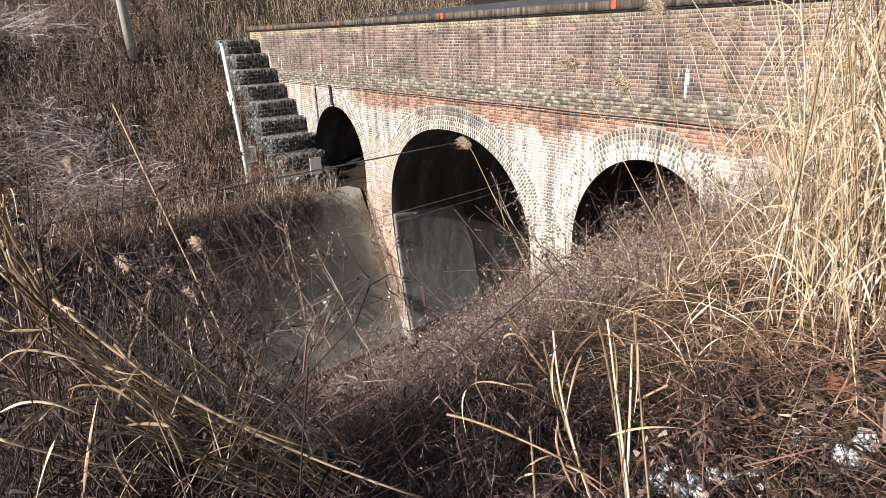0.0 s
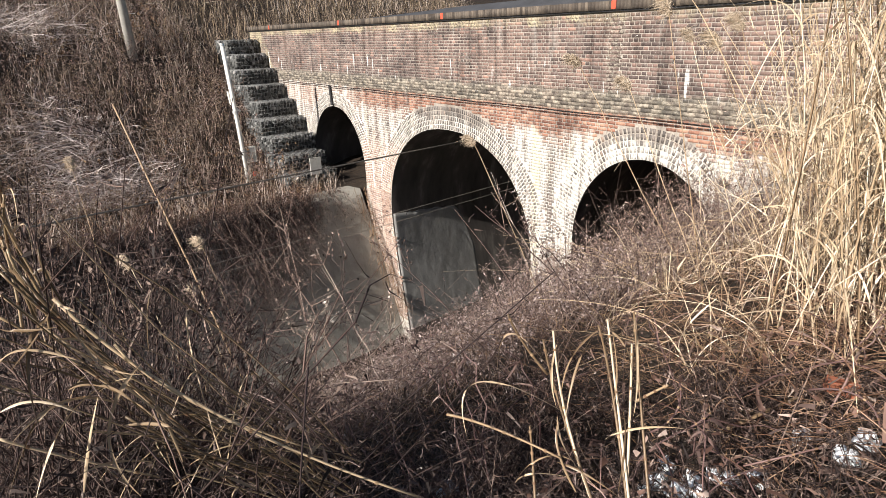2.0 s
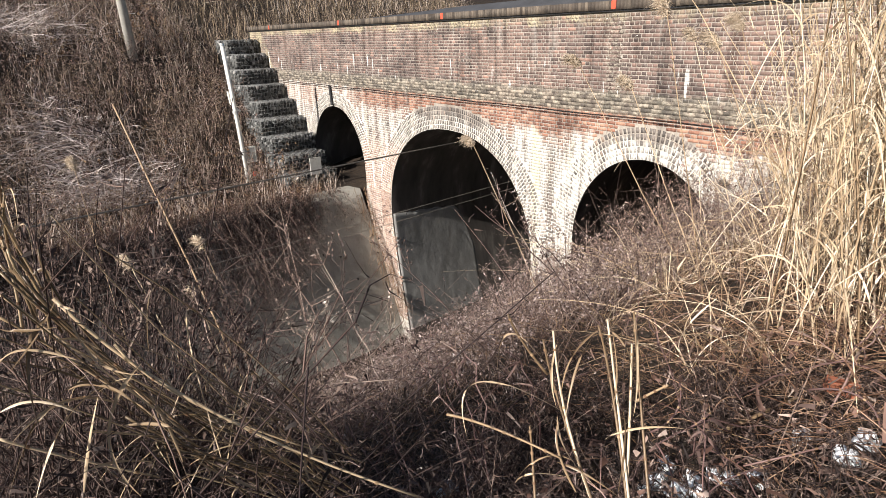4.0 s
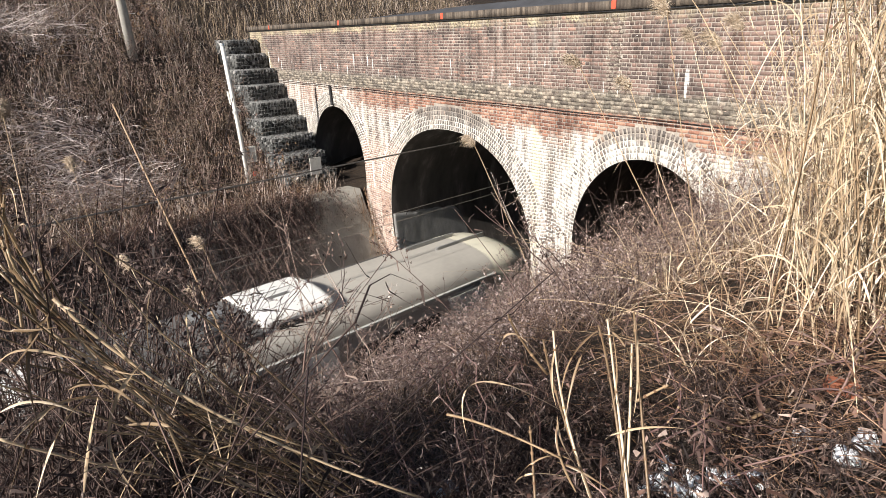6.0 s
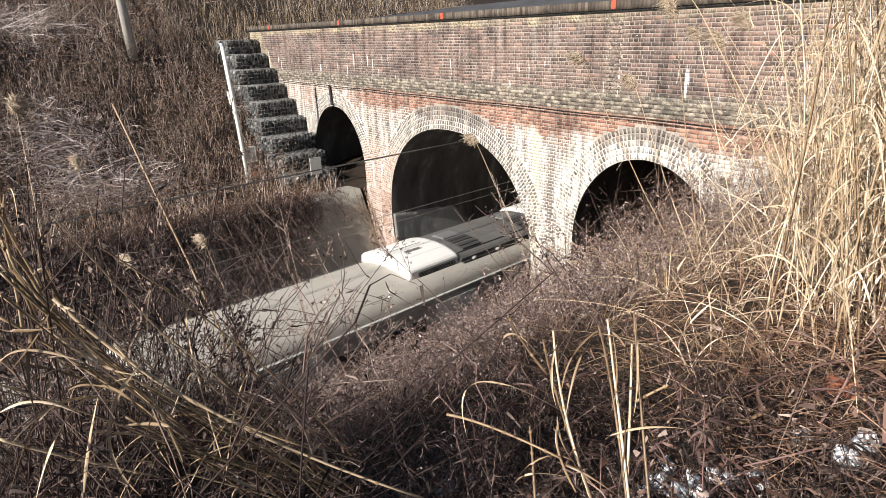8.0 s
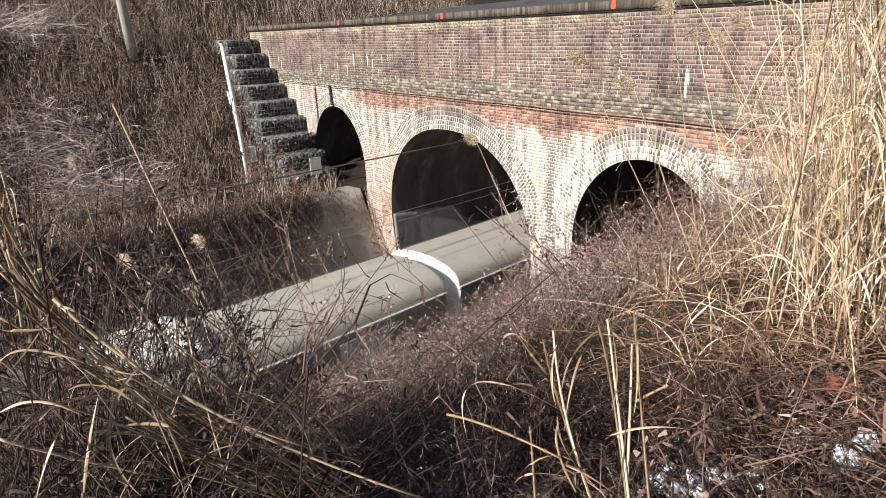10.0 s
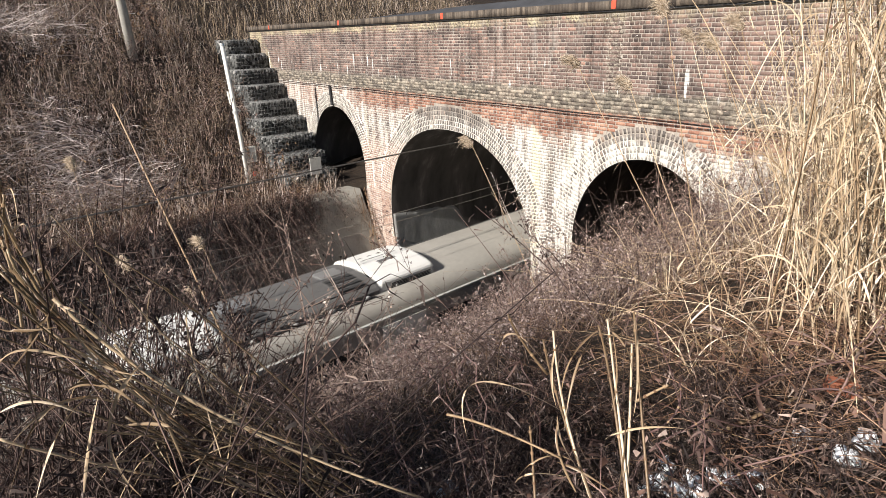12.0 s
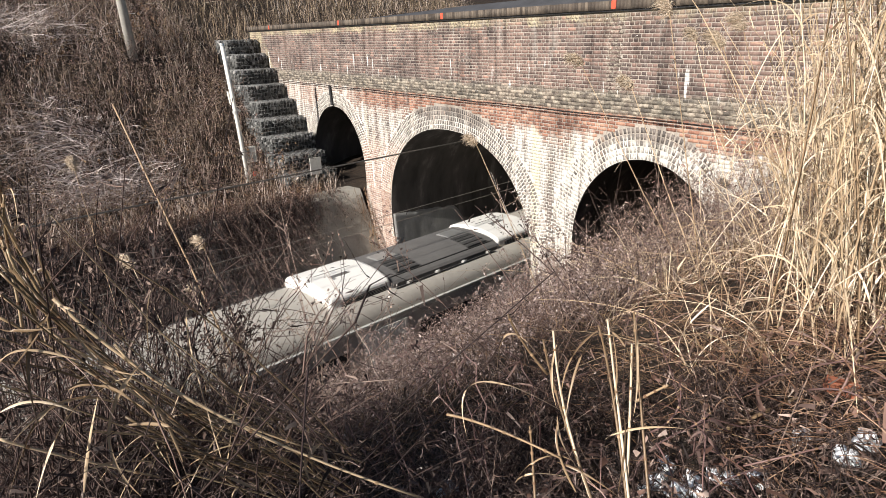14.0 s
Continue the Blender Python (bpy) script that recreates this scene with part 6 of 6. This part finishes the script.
reed_clump("bent_canes", (12.2, -7.7, 7.62), "thin reddish canes bent low over the brambles", [
    ((12.203, -7.482, 8.125), (12.326, -7.449, 8.153), (12.401, -7.449, 8.079), 0.0034),
    ((12.131, -7.675, 7.883), (12.224, -7.615, 7.948), (12.294, -7.536, 7.988), 0.0034),
    ((11.863, -7.796, 7.913), (11.911, -7.733, 7.991), (11.876, -7.671, 8.068), 0.0034),
    ((11.950, -7.722, 7.939), (11.984, -7.696, 7.985), (11.990, -7.653, 8.002), 0.0034),
    ((11.891, -7.799, 7.887), (11.975, -7.827, 7.830), (11.999, -7.851, 7.758), 0.0034),
    ((12.082, -7.772, 7.795), (12.124, -7.725, 7.859), (12.193, -7.634, 7.902), 0.0034),
], [], M_CANE, M_CANE, 400)

reed_clump("leaning_reeds", (11.30, -9.55, 7.75), "dry golden reeds leaning out of the dark thicket", [
    ((11.124, -9.356, 8.516), (11.093, -9.404, 8.770), (11.110, -9.397, 8.929), 0.0038),
    ((11.133, -9.335, 8.496), (11.105, -9.391, 8.725), (11.120, -9.420, 8.880), 0.0038),
    ((11.114, -9.400, 8.543), (11.100, -9.418, 8.745), (11.116, -9.396, 8.896), 0.0038),
    ((11.127, -9.383, 8.509), (11.122, -9.386, 8.668), (11.141, -9.441, 8.791), 0.0038),
    ((11.116, -9.438, 8.540), (11.120, -9.426, 8.678), (11.131, -9.426, 8.828), 0.0038),
], [
    ((11.097, -9.405, 8.893), (11.115, -9.381, 8.902), (11.136, -9.389, 8.807), 0.0085),
    ((11.128, -9.397, 8.755), (11.130, -9.407, 8.830), (11.144, -9.438, 8.777), 0.0085),
    ((11.178, -9.399, 8.598), (11.166, -9.412, 8.696), (11.155, -9.447, 8.739), 0.0085),
    ((11.119, -9.406, 8.792), (11.133, -9.372, 8.817), (11.158, -9.377, 8.722), 0.0085),
    ((11.150, -9.397, 8.680), (11.164, -9.357, 8.704), (11.191, -9.359, 8.622), 0.0085),
    ((11.101, -9.399, 8.872), (11.131, -9.426, 8.828), (11.155, -9.426, 8.734), 0.0085),
], M_REED, M_GOLD, 420)
reed("bamboo_stick", (11.64, -6.85, 7.36), (11.82, -6.48, 7.50), 0.0, 0.012, 0, "short yellowish cut cane lying on the slope", seed=48)
b = part("red_scrap", box((-0.07, -0.025, -0.05), (0.07, 0.025, 0.02), 0.006), M_SHARD)
b.matrix_world = pose(11.96, -6.42, 7.60, 10, 8, 25)
tagged(b, "broken piece of red brick lying in the weeds", "brick piece")


SNOW_SPOTS = ((31.6, 0.799), (29.5, 0.808), (27.6, 0.8), (26.4, 0.755), (25.0, 0.754), (22.3, 0.741), (30.9, 0.76), (54.2, 0.867), (51.9, 0.854), (19.5, 0.636), (14.8, 0.599), (15.9, 0.637), (28.3, 0.775), (32.9, 0.829), (55.5, 0.889))


def build_snow():
    rnd = random.Random(5)
    for bearing, fall in SNOW_SPOTS:
        w, d = radians(bearing), 1.2
        while d < 6:
            x, y = EYE.x - math.sin(w) * d, EYE.y + math.cos(w) * d
            q = Vector((x, y, 0)) - ORIGIN
            if EYE.z - float(ground(q.dot(ACROSS), q.dot(ALONG))) - 0.06 < fall * d:
                break
            d += 0.04
        size = rnd.uniform(0.028, 0.055) * d / 2.6
        bm = bmesh.new()
        bmesh.ops.create_icosphere(bm, subdivisions=3, radius=1)
        for v in bm.verts:
            k2 = 1 + 0.6 * noise.noise(v.co * 1.7 + Vector((x * 9, y * 7, 0)))
            v.co = Vector((v.co.x * size * k2, v.co.y * size * 0.8 * k2, v.co.z * 0.045 * k2))
        ob = part("snow_patch", bm, M_SNOW, smooth=True)
        q = Vector((x, y, 0)) - ORIGIN
        z = float(ground(q.dot(ACROSS), q.dot(ALONG)))
        ob.matrix_world = pose(x, y, z + 0.03, 0, -18, rnd.uniform(-30, 30))
        tagged(ob, "small patch of old white snow among the brambles", "snow patch", "snow patches")


def bare_shrub(a, b, r, material, label, seed, leafy=8):
    """One dead weed: a leaning stem, side shoots, and small seed heads."""
    rnd = random.Random(seed)
    a, b = Vector(a), Vector(b)
    thing = empty("dead_weed", Matrix.Translation(a))
    tagged(thing, label, "weed", "single dead weeds")
    ax = b - a
    stem = [ax * (k / 8) + Vector((0, 0, 0.06 * math.sin(k / 8 * 3.14))) + Vector((rnd.gauss(0, 0.012), rnd.gauss(0, 0.012), 0)) for k in range(9)]
    part("stem", tube(stem, r, r * 0.4, 6), material, thing)
    for k in range(9):
        p = stem[rnd.randint(2, 7)]
        way = (ax.normalized() + Vector((rnd.gauss(0, 0.6), rnd.gauss(0, 0.6), rnd.gauss(0.1, 0.4)))).normalized()
        ln = ax.length * rnd.uniform(0.12, 0.32)
        q = [p + way * ln * u + Vector((0, 0, 0.15 * ln * u * u)) for u in (0, 0.33, 0.66, 1)]
        shoot = part("shoot", tube(q, r * 0.5, r * 0.25, 5), material, thing)
        c = np.array([list(q[1 + i % 3]) for i in range(leafy)]) + rng.normal(0, 0.022, (leafy, 3))
        tagged(arrays("seed_head", *flakes(c, rng.uniform(0.008, 0.02, leafy)), material, shoot), kind="stuff")


bare_shrub((8.25, -4.05, 5.6), (7.17, -4.47, 7.3), 0.006, M_STRAW, "pale dead weed with seed heads before the dark arch", 3)
bare_shrub((8.3, -4.2, 5.6), (7.45, -4.3, 7.25), 0.005, M_STRAW, "pale dead weed with seed heads before the dark arch", 4)
bare_shrub((10.1, -5.75, 6.9), (8.75, -6.05, 7.75), 0.007, M_DARKTWIG, "dark bramble branch drooping before the bridge pier", 5, 14)
bare_shrub((10.0, -5.65, 6.9), (8.95, -5.7, 7.55), 0.006, M_DARKTWIG, "dark bramble branch drooping before the bridge pier", 6, 14)
bare_shrub((9.5, -6.5, 6.7), (8.4, -7.0, 7.6), 0.005, M_BROWN, "brown dead weed with curled leaves on the slope", 7, 12)

bare_shrub((8.18, -7.42, 5.95), (7.44, -7.37, 7.69), 0.0065, M_BROWN, "pale dead weed with seed heads leaning over the slope", 20, 12)
bare_shrub((8.41, -6.92, 6.01), (7.66, -7.14, 7.30), 0.0070, M_BROWN, "brown dead weed with curled leaves on the slope", 21, 12)
bare_shrub((8.69, -7.36, 6.25), (8.02, -7.59, 7.40), 0.0070, M_BROWN, "brown dead weed with curled leaves on the slope", 22, 12)
bare_shrub((8.88, -7.86, 6.64), (8.68, -7.66, 7.15), 0.0050, M_STRAW, "pale dead weed with seed heads leaning over the slope", 23, 6)
bare_shrub((8.98, -7.70, 6.58), (8.57, -7.86, 7.22), 0.0050, M_STRAW, "pale dead weed with seed heads leaning over the slope", 24, 6)
bare_shrub((8.77, -7.69, 6.52), (8.53, -7.47, 7.14), 0.0050, M_STRAW, "pale dead weed with seed heads leaning over the slope", 25, 6)
bare_shrub((9.56, -8.43, 7.20), (9.24, -8.50, 7.83), 0.0078, M_DARKTWIG, "dark bare bramble stem with withered leaves", 26, 11)
bare_shrub((9.48, -8.70, 7.19), (9.07, -8.78, 8.17), 0.0078, M_DARKTWIG, "dark bare bramble stem with withered leaves", 27, 11)
bare_shrub((9.85, -8.69, 7.38), (9.54, -8.72, 8.08), 0.0078, M_DARKTWIG, "dark bare bramble stem with withered leaves", 28, 11)
bare_shrub((10.11, -8.96, 7.67), (9.87, -9.00, 8.22), 0.0078, M_DARKTWIG, "dark bare bramble stem with withered leaves", 29, 11)
bare_shrub((10.05, -8.63, 7.49), (9.87, -8.60, 7.86), 0.0078, M_DARKTWIG, "dark bare bramble stem with withered leaves", 30, 11)
bare_shrub((8.31, -6.77, 6.34), (8.12, -6.63, 6.84), 0.0060, M_STRAW, "pale dead weed with seed heads leaning over the slope", 31, 6)
bare_shrub((10.29, -8.98, 7.76), (10.17, -8.73, 8.13), 0.0078, M_DARKTWIG, "dark bare bramble stem with withered leaves", 32, 11)
bare_shrub((10.23, -9.17, 7.82), (10.07, -8.87, 8.33), 0.0078, M_DARKTWIG, "dark bare bramble stem with withered leaves", 33, 11)
bare_shrub((10.38, -9.33, 7.95), (10.21, -9.10, 8.47), 0.0078, M_DARKTWIG, "dark bare bramble stem with withered leaves", 34, 11)
bare_shrub((10.53, -9.38, 8.11), (10.37, -9.35, 8.59), 0.0078, M_DARKTWIG, "dark bare bramble stem with withered leaves", 35, 11)
bare_shrub((10.20, -8.81, 7.57), (10.11, -8.54, 7.88), 0.0078, M_DARKTWIG, "dark bare bramble stem with withered leaves", 36, 11)
reed("dark_stake", (9.97, -8.55, 7.48), (9.82, -8.57, 7.74), 0.0, 0.012, 0, "dark broken woody stem standing in the weeds", M_DARKTWIG, seed=60, group="")

def cane(k, bearing, d, turn, ln, rise):
    """One arching bramble cane rooted d metres off."""
    rnd = random.Random(100 + k)
    w = radians(bearing)
    x, y = EYE.x - math.sin(w) * d, EYE.y + math.cos(w) * d
    q = Vector((x, y, 0)) - ORIGIN
    z = float(ground(q.dot(ACROSS), q.dot(ALONG)))
    thing = empty("bramble_cane", Matrix.Translation((x, y, z)))
    tagged(thing, "arching dark reddish bramble cane with a few withered leaves", "bramble", "single bramble canes")
    t = radians(turn)
    pts = [Vector((math.cos(t) * ln * u, math.sin(t) * ln * u, rise * math.sin(min(1, u * 1.1) * 2.6) + 0.1)) + Vector((rnd.gauss(0, 0.012), rnd.gauss(0, 0.012), rnd.gauss(0, 0.012))) for u in np.linspace(0, 1, 12)]
    part("stem", tube(pts, 0.005, 0.0022, 6), M_CANE, thing, smooth=True)
    for i in range(9):
        p = pts[rnd.randint(2, 11)]
        n = np.array([[rnd.gauss(0, 1), rnd.gauss(0, 1), rnd.gauss(-0.2, 0.7)]])
        v, f = blades(np.array([list(p)]), unit(n), np.array([rnd.uniform(0.03, 0.09)]), np.array([[rnd.gauss(0, 0.5), rnd.gauss(0, 0.5), -0.5]]), np.array([rnd.uniform(0.008, 0.02)]), 4, 0.2)
        arrays("leaf", v, f, M_DEADLEAF, thing)
    for i in range(5):
        p = pts[rnd.randint(3, 10)]
        e = p + Vector((rnd.gauss(0, 0.12), rnd.gauss(0, 0.12), rnd.uniform(-0.05, 0.2)))
        part("shoot", tube([p, (p + e) / 2 + Vector((0, 0, 0.02)), e], 0.0028, 0.0015, 5), M_CANE, thing)


for k in range(22):
    g = random.Random(k + 40)
    cane(k, g.uniform(48, 86), g.uniform(1.75, 2.9), g.uniform(150, 290), g.uniform(0.6, 1.25), g.uniform(0.3, 0.6))
for k in range(22, 32):
    g = random.Random(k + 40)
    cane(k, g.uniform(16, 46), g.uniform(2.2, 3.6), g.uniform(0, 360), g.uniform(0.5, 1.0), g.uniform(0.25, 0.5))


def build_pier_roots():
    """Russet creepers hanging where the retaining wall meets the pier."""
    n = 150
    u = rng.random(n)
    base = np.stack([-4.42 + 2.2 * u, rng.uniform(-0.5, -0.06, n), 4.5 - 3.5 * u + 0.12], 1)
    way = unit(np.stack([rng.normal(0.42, 0.15, n), rng.normal(-0.1, 0.15, n), np.full(n, -0.85)], 1))
    ob = arrays("pier_creeper", *twigs(base, way, rng.uniform(0.3, 1.1, n), rng.normal(0, 0.15, (n, 3)), rng.uniform(0.008, 0.016, n), 3, 0.4), M_RUST)
    tagged(ob, "russet dead creeper hanging beside the bridge pier", "vines", kind="stuff")


build_pier_roots()
build_snow()


def lay_near_bricks():
    """The bricks of the near parapet, each its own piece."""
    for head in (True, False):
        pitch = 0.1075 if head else 0.215
        v, f = boxes([(0, 0.02, 0)], [(pitch / 2 - 0.0062, 0.02, 0.0292)], True)
        first = arrays("brick", v, f, M_BRICK, bridge)
        for i, (x, z, proud) in enumerate(NEAR_BRICKS[head]):
            ob = first if i == 0 else new("brick", first.data)
            ob.parent = bridge
            ob.location = (x, -proud, z)


lay_near_bricks()


def motions():
    """The train brakes gently from about 15 to 12 metres a second; the plumes nod in the wind."""
    def front(t):
        slip = np.interp(t, [0, 5.0, 5.5, 6.0, 6.5, 7.0, 7.5, 8.0, 12.5, 13.0, 13.5, 14.0], [0, 0.05, 0.1, -0.1, 0.05, 0.14, -0.02, 0.12, 0, 0, -0.18, -0.2])
        return 59.1 + 13.41 * (t - 10) - 0.2044 * (t - 10) ** 2 + float(slip)
    turn = Matrix.Rotation(PHI, 4, "Z")
    for k, car in enumerate(CARS):
        rows = []
        for i in range(29):
            t = 0.5 * i
            rows.append((t, Matrix.Translation(at(LINE, front(t) - CAR * k, 0)) @ turn))
        walk(car, rows)
    sway = [(0, -1.2), (1.5, -0.6), (3.0, 0.6), (4.5, -0.4), (6.5, 0.0), (7.5, 1.4), (9.0, 0.4), (11.0, 1.4), (12.5, -1.2), (14.0, 0.4)]
    gust = [(0, -6.5), (3.2, -6.5), (5.3, -4.5), (6.5, -1.5), (7.5, 0.0), (8.2, -1.0), (10.3, -6.0), (12.0, -6.5), (14.0, -6.5)]
    tilt = Vector((-0.81, 0.58, 0))
    for i, stalk in enumerate(PLUMES):
        home = Matrix.Translation(stalk.location)
        rows = []
        for j, (t, a) in enumerate(gust if i == 10 else sway):
            wob = 0.0 if i in (0, 10) else math.sin(i * 1.9 + j * 2.3) * 0.4
            k = 1.0 if i < 7 or i == 10 else 0.6
            rows.append((t, home @ Matrix.Rotation(radians((a + wob) * k), 4, tilt)))
        walk(stalk, rows)


motions()
